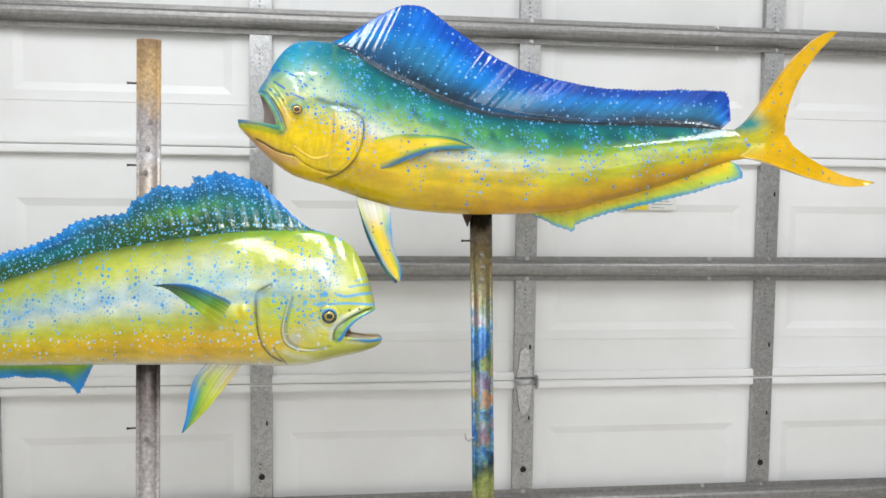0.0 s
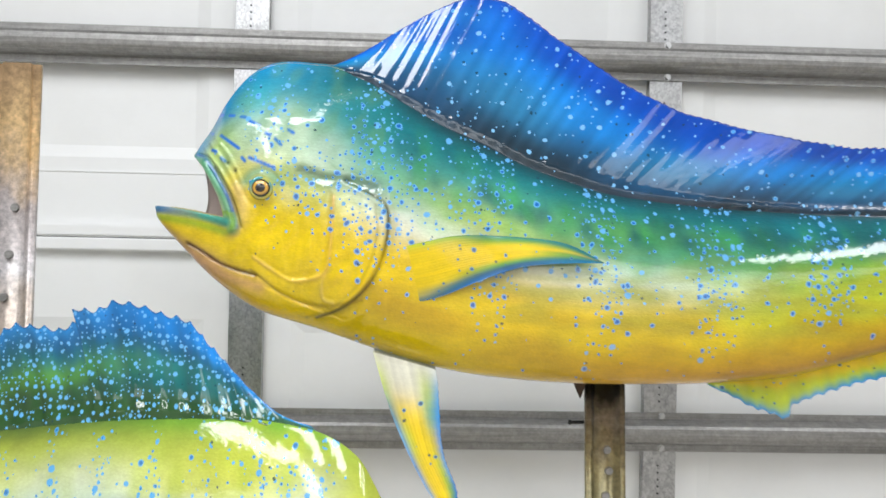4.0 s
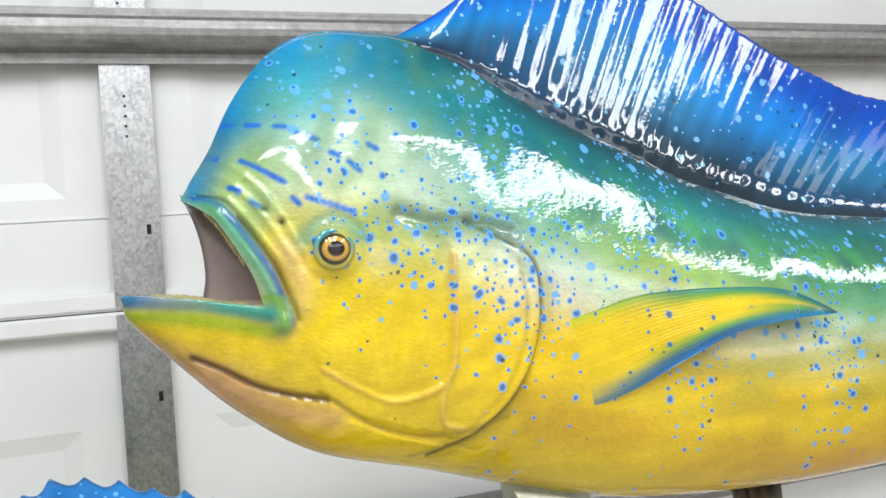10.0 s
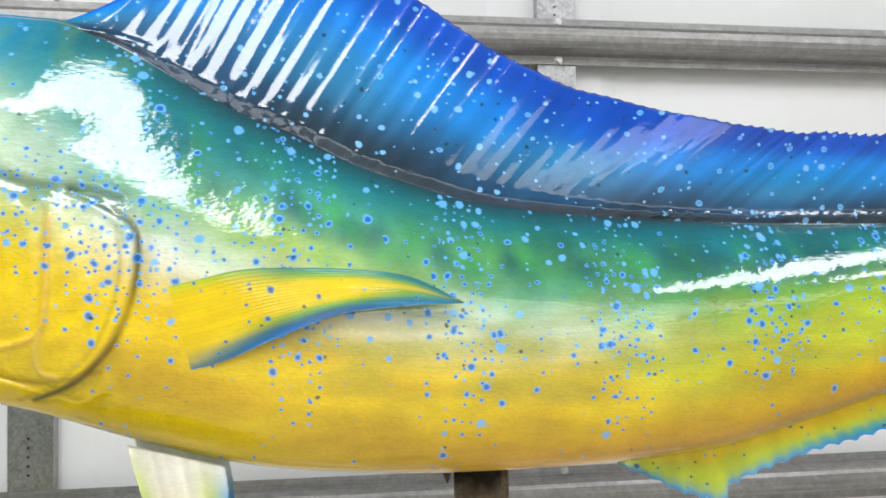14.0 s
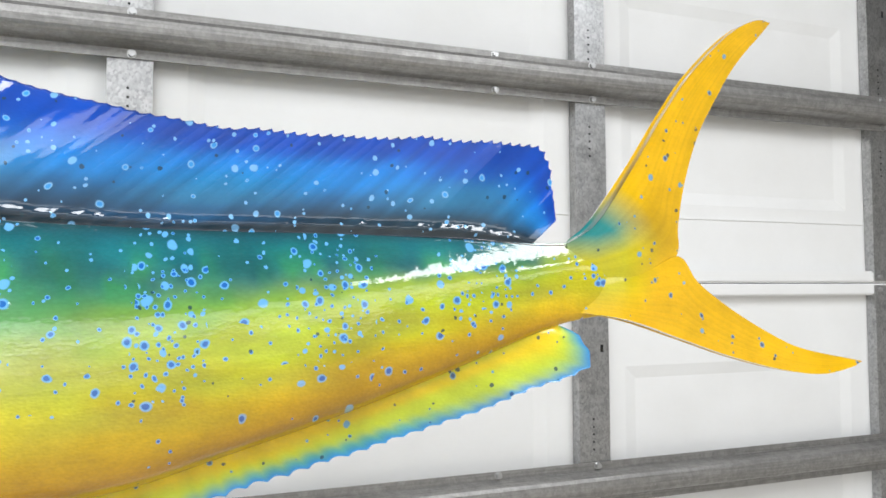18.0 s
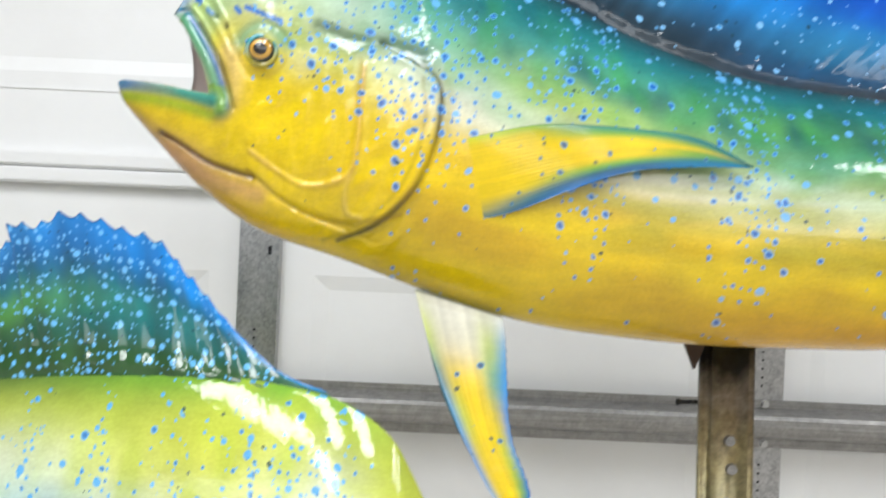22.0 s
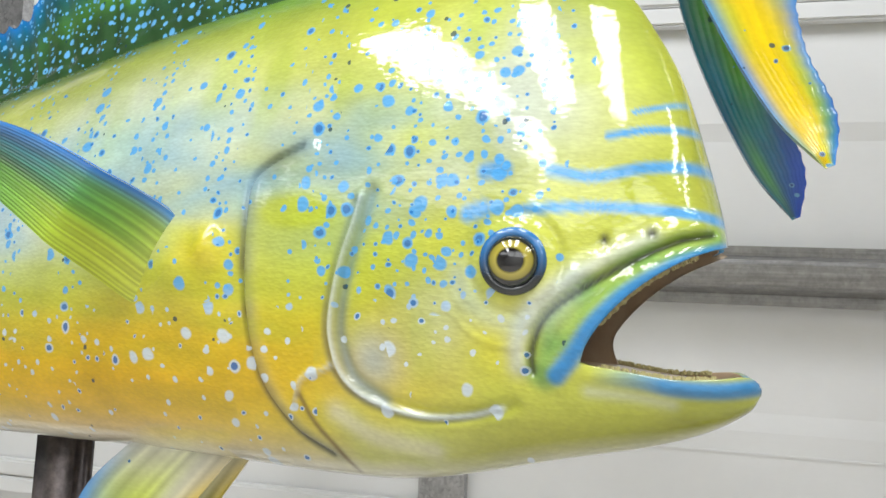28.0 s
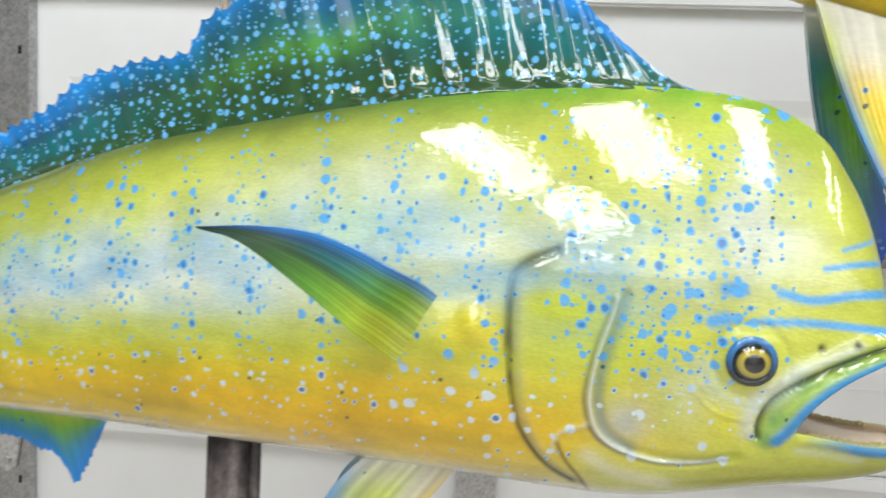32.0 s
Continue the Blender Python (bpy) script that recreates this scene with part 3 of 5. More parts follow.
    wall = mesh.modifiers.new("wall", "SOLIDIFY")
    mesh.data.materials.append(flesh or FLESH)
    wall.material_offset, wall.material_offset_rim = 1, 0
    wall.thickness, wall.offset, wall.use_even_offset = 0.0025, -1, False
    return lambda x, z: mid(x) - half_width((x_tip - x) / ahead, z)[0]


def rise(u, span):
    """Eases from 0 to 1 over the first part of u."""
    f = np.clip(u / span, 0, 1)
    return f * f * (3 - 2 * f)


def ease_up(count):
    return np.sin(np.linspace(0, np.pi / 2, count)) ** 1.0


def fin(name, fish, base, edge, y_of, chart_rows, mat, thick=0.004, rays=60, ripple=0.0009, nu=240, nv=40, dots=(0, 0, 0), ragged=0.0, seed=1, label="", streak=0.0, along=False, bead=0.0, calm=0.35, swell=None, rake=1.0, tinge=None, smooth_front=0.0):
    """A fin as a thin closed sheet ruled from its root to its free edge, with raised rays."""
    rnd = np.random.RandomState(seed)
    a, b = smooth_line(base, nu), smooth_line(edge, nu)
    if rake != 1.0:
        far = np.linspace(0, 1, nu) ** rake
        b = np.c_[np.interp(far, np.linspace(0, 1, nu), b[:, 0]), np.interp(far, np.linspace(0, 1, nu), b[:, 1])]
    u, v = np.linspace(0, 1, nu)[:, None], np.linspace(0, 1, nv)[None]
    if ragged:
        saw = np.interp(np.arange(nu), np.linspace(0, nu - 1, rays), rnd.uniform(-1, 1, rays)) + 1.1 * (1 - np.abs(np.sin(np.linspace(0, rays * 1.6 * np.pi, nu))))
        fade = np.clip(np.minimum(np.linspace(0, 12, nu), np.linspace(12, 0, nu)), 0, 1)
        if smooth_front:
            fade = fade * (0.25 + 0.75 * np.clip((np.linspace(0, 1, nu) - smooth_front) * 6, 0, 1))
        b = b + ((b - a) / np.maximum(np.linalg.norm(b - a, axis=1), 1e-5)[:, None]) * (saw * ragged * fade)[:, None]
    x = a[:, :1] * (1 - v) + b[:, :1] * v
    z = a[:, 1:2] * (1 - v) + b[:, 1:2] * v
    # rays: uneven in pitch and height, fading towards the free edge
    pitch = np.cumsum(rnd.uniform(0.75, 1.25, nu if not along else nv))
    pitch = pitch / pitch[-1] * rays * np.pi * 2
    lift = np.interp(np.arange(len(pitch)), np.linspace(0, len(pitch) - 1, 30), rnd.uniform(0.8, 1.15, 30))
    crest = np.arcsin(0.97 * np.sin(pitch)) * 2 / np.pi * lift
    wave = crest[:, None] * ripple * (1 - 0.3 * v) * (calm + (1 - calm) / (1 + np.exp((u - 0.47) * 26))) * np.clip(v * 9, 0.1, 1) if not along else crest[None] * ripple * (1 - 0.5 * u) * np.clip(u * 3 - 0.3, 0, 1)
    broken = np.interp(np.arange(nu), np.linspace(0, nu - 1, 2 * rays), rnd.uniform(0.75, 1.15, 2 * rays))
    half = (thick * 0.5 * (1 - 0.75 * v) + bead * np.exp(-((v - 0.085) / 0.05) ** 2) * broken[:, None]) * np.clip(np.minimum(u, 1 - u) * 25, 0.25, 1)
    if swell:
        half = half + swell(x, z)
    y = y_of(x, z, u + 0 * v, v + 0 * u)
    front, back = y - half - wave, y + half - wave
    colour = airbrush(np.linspace(0, 1, len(chart_rows[0])), np.linspace(0, 1, len(chart_rows)), chart_rows, u + 0 * v, v + 0 * u)
    if tinge:
        colour = tinge(colour, x, z)
    if streak:
        m = nv if along else nu
        tone = np.interp(np.linspace(0, 1, m), np.linspace(0, 1, rays * 2), rnd.uniform(1 - streak, 1 + streak, rays * 2))
        colour = colour * (tone[None, :, None] if along else tone[:, None, None])
    n = nu * nv
    verts = np.vstack([np.c_[x.ravel(), yy.ravel(), z.ravel()] for yy in (front, back)])
    idx = np.arange(n).reshape(nu, nv)
    rim = np.r_[idx[:, 0], idx[-1, 1:], idx[-2::-1, -1], idx[0, -2:0:-1]]
    nxt = np.roll(rim, -1)
    faces = np.vstack([grid_faces(nu, nv), grid_faces(nu, nv, n, True), np.c_[rim, rim + n, nxt + n, nxt]])
    amount = np.tile(np.array(dots, float), (2 * n, 1))
    uvs = np.c_[np.tile(x.ravel(), 2) + np.repeat([3.3, 11.1], n), np.tile(z.ravel(), 2)]
    return mesh_part(name, verts, faces, mat, fish, label, True, np.tile(colour.reshape(-1, 3), (2, 1)), amount, uvs)


def glass_eye(fish, at, r, iris, rim_colour, lid):
    """A domed glass eye with a coloured iris, dark pupil and fleshy rim."""
    white = material("eye_glass", iris, 0.15, 0.0, 1.0)
    n = Nodes(white)
    c = n.object_coords()
    sep = n.add("ShaderNodeSeparateXYZ", Vector=c)
    d = n.math("SQRT", n.math("ADD", n.math("POWER", n.math("MULTIPLY", sep.outputs[0], 0.9), 2.0), n.math("POWER", sep.outputs[2], 2.0)))
    ratio = n.math("DIVIDE", d, r)
    n.put(n.bsdf, "Base_Color", n.ramp(ratio, (0.0, (0.004, 0.004, 0.005)), (0.43, (0.006, 0.005, 0.004)), (0.47, tuple(k * 0.4 for k in iris)), (0.53, iris), (0.72, tuple(k * 0.75 for k in iris)), (0.79, (0.02, 0.02, 0.015)), (1.0, rim_colour)))
    eye_mesh = bmesh.new()
    bmesh.ops.create_uvsphere(eye_mesh, u_segments=48, v_segments=32, radius=r, matrix=Matrix.Diagonal((1, 0.62, 1, 1)))
    me = bpy.data.meshes.new("eye")
    eye_mesh.to_mesh(me)
    eye_mesh.free()
    me.materials.append(white)
    me.polygons.foreach_set("use_smooth", [True] * len(me.polygons))
    eye = new("eye", me)
    eye.parent, eye.location = fish, Vector(at) - place(fish)
    tagged(eye, "glossy glass eye with a golden iris and black pupil")
    rim = bmesh.new()
    rings = []
    for i in range(48):
        a = i / 48 * math.tau
        ring = []
        for j in range(10):
            b = j / 10 * math.tau
            rr = r * 1.10 + r * 0.22 * math.cos(b)
            ring.append(rim.verts.new((at[0] + rr * math.cos(a), at[1] + r * 0.05 - r * 0.2 * math.sin(b), at[2] + rr * math.sin(a))))
        rings.append(ring)
    for i in range(48):
        for j in range(10):
            rim.faces.new((rings[i][j], rings[(i + 1) % 48][j], rings[(i + 1) % 48][(j + 1) % 10], rings[i][(j + 1) % 10]))
    lid_paint = material("eyelid_paint", lid[0], 0.2, 0.0, 1.0)
    n = Nodes(lid_paint)
    h = n.add("ShaderNodeSeparateXYZ", Vector=n.object_coords()).outputs[2]
    level = at[2] - place(fish)[2]
    n.put(n.bsdf, "Base_Color", n.ramp(n.math("DIVIDE", n.math("SUBTRACT", h, level - r * 1.3), r * 2.6, True), (0.25, lid[0]), (0.75, lid[1])))
    part("eyelid", rim, lid_paint, fish, smooth=True)
    return eye


def mouth_lining(fish, ahead, x_tip, mid, upper, lower, width, mat, corner):
    """The fleshy bag inside the open jaws, closed behind the corner of the mouth."""
    upper, lower, wide = profile(upper), profile(lower), profile(width)
    bm = bmesh.new()
    rings, cols = [], 22
    for k in range(14):
        f = k / 13
        s = corner + 0.012 + f * 0.06
        close = max(0.0, 1 - max(0.0, (f - 0.35) / 0.65) ** 2) ** 0.5
        zc = float(lower(corner)) + 0.016
        zu = float(upper(min(s, corner - 0.012))) + 0.012
        zl = float(lower(min(s, corner - 0.012))) - 0.012
        hw = float(wide(s)) * 0.72
        ring = []
        for j in range(cols):
            a = j / cols * math.tau
            z = (zu + zl) / 2 + (zu - zl) / 2 * math.sin(a) * max(close, 0.02)
            ring.append(bm.verts.new((x_tip - ahead * s, mid(x_tip - ahead * s) + hw * math.cos(a) * max(close, 0.02), z)))
        rings.append(ring)
    for p, q in zip(rings, rings[1:]):
        for j in range(cols):
            bm.faces.new((p[j], p[(j + 1) % cols], q[(j + 1) % cols], q[j]))
    bm.faces.new(rings[-1])
    return part("mouth_lining", bm, mat, fish, "dull pinkish-grey mouth lining", smooth=True)


def tongue(fish, ahead, x_tip, mid, lower, width, mat):
    """The floor of the mouth, a low pad between the rims of the lower jaw."""
    low, wide = profile(lower), profile(width)
    bm = bmesh.new()
    rows = []
    for k in range(16):
        s = 0.008 + 0.075 * k / 15
        x = x_tip - ahead * s
        hw = float(wide(s)) * 0.66
        rows.append([bm.verts.new((x, mid(x) + hw * g, float(low(min(s, 0.06))) - 0.0035 + 0.004 * (1 - g * g) * math.sin(min(1, k / 6) * math.pi / 2))) for g in [-1 + j / 6 for j in range(13)]])
    for a, b in zip(rows, rows[1:]):
        for j in range(12):
            bm.faces.new((a[j], a[j + 1], b[j + 1], b[j]))
    extruded = bmesh.ops.extrude_face_region(bm, geom=bm.faces[:])
    bmesh.ops.translate(bm, verts=[v for v in extruded["geom"] if isinstance(v, bmesh.types.BMVert)], vec=(0, 0, -0.003))
    return part("tongue", bm, mat, fish, "pale flesh-coloured tongue pad", smooth=True)


def mouth_wall(fish, mid, edge, back, mat):
    """The inner cheek on the far side, seen through the open jaws."""
    a, b = smooth_line(edge, 40), smooth_line(back, 40)
    v = np.linspace(0, 1, 16)[None]
    x = a[:, :1] * (1 - v) + b[:, :1] * v
    z = a[:, 1:2] * (1 - v) + b[:, 1:2] * v
    y = mid(x) + 0.016 + 0.012 * v
    n = x.size
    verts = np.vstack([np.c_[x.ravel(), (y + d).ravel(), z.ravel()] for d in (0, 0.003)])
    idx = np.arange(n).reshape(40, 16)
    rim = np.r_[idx[:, 0], idx[-1, 1:], idx[-2::-1, -1], idx[0, -2:0:-1]]
    nxt = np.roll(rim, -1)
    faces = np.vstack([grid_faces(40, 16), grid_faces(40, 16, n, True), np.c_[rim, rim + n, nxt + n, nxt]])
    return mesh_part("inner_cheek", verts, faces, mat, fish, "dull pinkish-grey inner cheek")


def teeth(fish, ahead, x_tip, mid, upper, lower, width, mat, corner):
    """A band of tiny points along both jaw rims."""
    up, low, wide = profile(upper), profile(lower), profile(width)
    rnd = random.Random(5)
    for name, line, first, sign in (("upper_teeth", up, upper[0][0], -1), ("lower_teeth", low, 0.006, 1)):
        bm = bmesh.new()
        for k in range(300):
            s = first + 0.012 + (corner - 0.02 - first) * rnd.random()
            side = rnd.choice((-1, 1))
            x = x_tip - ahead * s
            z = float(line(s))
            y = mid(x) + side * (float(wide(s)) * 0.84 - rnd.random() * 0.006)
            a = Vector((x, y, z - sign * 0.0005))
            rod(bm, a, a + Vector((rnd.uniform(-0.001, 0.001), 0, sign * (0.0010 + 0.0010 * rnd.random()))), 0.0008, 0.0004, 5)
        tagged(part(name, bm, mat, fish), kind="stuff")


TEETH = material("ivory_teeth", (0.5, 0.44, 0.2), 0.5)
LEVELS = (0.0, 0.1, 0.22, 0.38, 0.52, 0.65, 0.78, 0.9, 1.0)


def blotch(x, z, size, seed):
    """Soft random cloud from 0 to 1 with patches of about that size."""
    rnd = np.random.RandomState(seed)
    out = np.zeros(np.shape(x))
    for k in range(14):
        a, w = rnd.uniform(0, math.tau), math.tau / (size * rnd.uniform(1.0, 3.0))
        out += np.sin((x * math.cos(a) + z * math.sin(a)) * w + rnd.uniform(0, math.tau))
    return np.clip(0.5 + out / 7.0, 0, 1)


def gill_step(x, z, line, ahead):
    """The gill cover stands proud of the flank and drops off sharply at its rear edge."""
    pts = smooth_line(line, 120)
    order = np.argsort(pts[:, 1])
    inside = (x - np.interp(z, pts[order, 1], pts[order, 0])) * ahead
    fade = np.clip((z - pts[:, 1].min()) / 0.012, 0, 1) * np.clip((pts[:, 1].max() - z) / 0.012, 0, 1)
    return 0.0032 * fade / (1 + np.exp(-np.clip(inside / 0.0007, -40, 40))) * np.exp(-np.maximum(inside, 0) / 0.045)


def lines_at(x, z, *lines):
    return [near(x, z, p) for p in lines]


def tint(colour, amount, target):
    return colour * (1 - amount[..., None]) + np.array(target) * amount[..., None]


def tail_root(colour, x, z):
    """Carries the colours of the flank over onto the root of the tail."""
    amount = np.clip((0.078 - np.hypot(x - 0.848, (z - 1.838) * 1.1)) / 0.04, 0, 1)
    high = np.clip((z - 1.838 - 0.3 * np.maximum(x - 0.86, 0)) / 0.022, 0, 1)
    root = np.array([0.56, 0.50, 0.012]) * (1 - high[..., None]) + np.array([0.012, 0.24, 0.24]) * high[..., None]
    low = np.clip((1.815 - z) / 0.02, 0, 1)
    root = tint(root, low, (0.80, 0.52, 0.004))
    colour = tint(colour, 0.5 * np.exp(-(np.hypot(x - 0.918, z - 1.86) / 0.022) ** 2), (0.34, 0.26, 0.01))
    return colour * (1 - amount[..., None]) + root * amount[..., None]


# ---- the blue and gold fish ----
mid_a = lambda x: 1.728 - 0.07 * (x - 0.2) ** 2
fish_a = thing("fish_mount", (0.3, 1.728, 1.66), "glossy bull dolphinfish mount painted gold, green and blue, mouth open", "fish mount", "fish mounts on posts")
TOP_A = ((0, 1.852), (0.037, 1.907), (0.043, 1.917), (0.056, 1.937), (0.068, 1.961), (0.083, 1.983), (0.1, 2.0), (0.12, 2.010), (0.14, 2.013), (0.165, 2.012), (0.185, 2.010), (0.223, 1.997), (0.264, 1.974), (0.307, 1.95), (0.352, 1.93), (0.4, 1.908),
         (0.45, 1.891), (0.505, 1.877), (0.6, 1.867), (0.69, 1.863), (0.77, 1.861), (0.85, 1.861), (0.94, 1.858), (1.01, 1.853), (1.045, 1.853), (1.075, 1.852), (1.1, 1.848), (1.13, 1.836))
BOT_A = ((0, 1.846), (0.002, 1.836), (0.031, 1.804), (0.065, 1.771), (0.11, 1.741), (0.178, 1.72), (0.247, 1.697), (0.318, 1.678), (0.39, 1.669), (0.47, 1.665), (0.557, 1.666), (0.606, 1.668), (0.69, 1.676), (0.766, 1.696), (0.849, 1.72),
         (0.94, 1.751), (1.02, 1.781), (1.06, 1.79), (1.075, 1.792), (1.1, 1.8), (1.13, 1.818))
UP_A = ((0.037, 1.906), (0.047, 1.898), (0.055, 1.89), (0.065, 1.873), (0.073, 1.857), (0.078, 1.839))
LOW_A = ((0, 1.851), (0.019, 1.849), (0.04, 1.846), (0.059, 1.842), (0.078, 1.839))
WIDE_A = ((0, 0.007), (0.012, 0.017), (0.037, 0.026), (0.091, 0.043), (0.13, 0.0505), (0.17, 0.055), (0.24, 0.057), (0.34, 0.059), (0.45, 0.061), (0.6, 0.06), (0.72, 0.05), (0.85, 0.036), (0.95, 0.023), (1.03, 0.0115), (1.06, 0.0085), (1.09, 0.0058), (1.115, 0.004), (1.13, 0.003))
CHART_A = ((0, 0.05, 0.1, 0.16, 0.24, 0.35, 0.5, 0.7, 0.9, 1.06, 1.13), LEVELS, (
    "PPOYYYOOOOy",
    "YPYYYYOOOOy",
    "YYYYYYYYOYy",
    "YYYYYYYLLYy",
    "YLYLWWWLLLy",
    "LLMMcLcGLLy",
    "TLMcTcGTTGL",
    "BTcTTTTTTTL",
    "BBbTDDDDDTG"))
GILL_A = ((-0.001, 1.88), (0.02, 1.869), (0.0415, 1.854), (0.0445, 1.829), (0.0385, 1.797), (0.024, 1.77), (0.0, 1.748), (-0.03, 1.735))
PREOP_A = ((-0.012, 1.862), (-0.0135, 1.835), (-0.015, 1.804), (-0.022, 1.782), (-0.05, 1.774), (-0.069, 1.781), (-0.095, 1.798))
CHIN_A = ((-0.168, 1.811), (-0.152, 1.803), (-0.128, 1.789), (-0.094, 1.779))
FOLD_A = ((-0.098, 1.784), (-0.06, 1.757), (-0.02, 1.748), (0.018, 1.755))
LIP_A = ((-0.168, 1.905), (-0.155, 1.9), (-0.146, 1.89), (-0.135, 1.873), (-0.126, 1.857), (-0.119, 1.838), (-0.116, 1.827))
JAW_A = ((-0.204, 1.849), (-0.186, 1.847), (-0.165, 1.844), (-0.146, 1.84), (-0.125, 1.834))
MOUTH_A = ((-0.168, 1.911), (-0.161, 1.894), (-0.157, 1.876), (-0.156, 1.858), (-0.159, 1.842))
EYE_A = (-0.086, 1.869)
CREASE_A = ((-0.045, 1.888), (-0.02, 1.88), (0.006, 1.879), (0.03, 1.872))


SPUR_A = ((-0.02, 1.782), (-0.0235, 1.772), (-0.022, 1.756), (-0.012, 1.752))
PAD_A = ((-0.112, 1.87), (-0.106, 1.85), (-0.108, 1.836), (-0.118, 1.826))


def relief_a(x, z, q):
    gill, preop, chin, fold, lip, jaw, crease, spur, pad = lines_at(x, z, GILL_A, PREOP_A, CHIN_A, FOLD_A, LIP_A, JAW_A, CREASE_A, SPUR_A, PAD_A)
    inner = near(x, z, tuple((a - 0.006, b) for a, b in GILL_A))
    hollow = near(x, z, tuple((a - 0.005, b + 0.004) for a, b in PREOP_A))
    groove = near(x, z, tuple((a + 0.0085, b + 0.002) for a, b in LIP_A))
    fine = near(x, z, tuple((a + 0.002, b + 0.001) for a, b in LIP_A[2:]))
    eye = np.hypot(x - EYE_A[0], z - EYE_A[1])
    plate = np.clip((0.046 - x) / 0.01, 0, 1) * np.clip((1.872 - z) / 0.01, 0, 1) * np.clip((x + 0.08) / 0.04, 0, 1)
    out = -0.003 * np.exp(-(gill / 0.0014) ** 2) + gill_step(x, z, GILL_A, -1) + 0.0012 * np.exp(-(inner / 0.003) ** 2) + 0.0022 * np.exp(-(preop / 0.0016) ** 2) - 0.0012 * np.exp(-(hollow / 0.004) ** 2) + 0.001 * plate
    out += 0.0014 * np.exp(-(spur / 0.0014) ** 2) + 0.002 * np.exp(-(pad / 0.006) ** 2)
    out += -0.0034 * np.exp(-(chin / 0.0018) ** 2) - 0.0018 * np.exp(-(fold / 0.0015) ** 2) + 0.003 * np.exp(-(lip / 0.005) ** 2) - 0.0036 * np.exp(-(groove / 0.0015) ** 2) - 0.0012 * np.exp(-(fine / 0.0009) ** 2) + 0.0016 * np.exp(-(jaw / 0.004) ** 2)
    out += -0.0026 * np.exp(-(crease / 0.004) ** 2) + 0.004 * np.exp(-(eye / 0.02) ** 2) - 0.0014 * np.exp(-((eye - 0.019) / 0.0016) ** 2)
    # the domed forehead
    out += 0.009 * np.exp(-((x + 0.085) / 0.045) ** 2 - ((z - 1.897) / 0.038) ** 2)
    # uneven skin over cheek and jaw
    out += 0.0011 * (blotch(x, z * 0.8, 0.010, 61) - 0.5) * np.clip((1.875 - z) / 0.02, 0, 1) * np.clip((0.05 - x) / 0.02, 0, 1)
    # folds behind the eye and under the throat
    for k in range(4):
        ring = tuple((EYE_A[0] + (0.026 + 0.004 * k) * math.cos(a), EYE_A[1] + (0.026 + 0.004 * k) * math.sin(a)) for a in (-2.3, -1.7, -1.1, -0.6))
        out += 0.0006 * np.exp(-(near(x, z, ring) / 0.0011) ** 2)
    for k in range(6):
        row = ((-0.085 + 0.012 * k, 1.769 - 0.004 * k), (-0.05 + 0.01 * k, 1.752 - 0.0035 * k), (-0.014 + 0.006 * k, 1.744 + 0.001 * k))
        out -= 0.0011 * np.exp(-(near(x, z, row) / 0.0012) ** 2)
    # ridges that run from nostril to snout
    for k in range(3):
        ridge = ((-0.155 + 0.008 * k, 1.915 + 0.004 * k), (-0.135 + 0.008 * k, 1.893 + 0.003 * k), (-0.115 + 0.006 * k, 1.862 + 0.003 * k))
        out += 0.0012 * np.exp(-(near(x, z, ridge) / 0.0018) ** 2)
    for a, b in ((-0.123, 1.895), (-0.114, 1.887)):
        out -= 0.002 * np.exp(-(np.hypot(x - a, z - b) / 0.0018) ** 2)
    return out


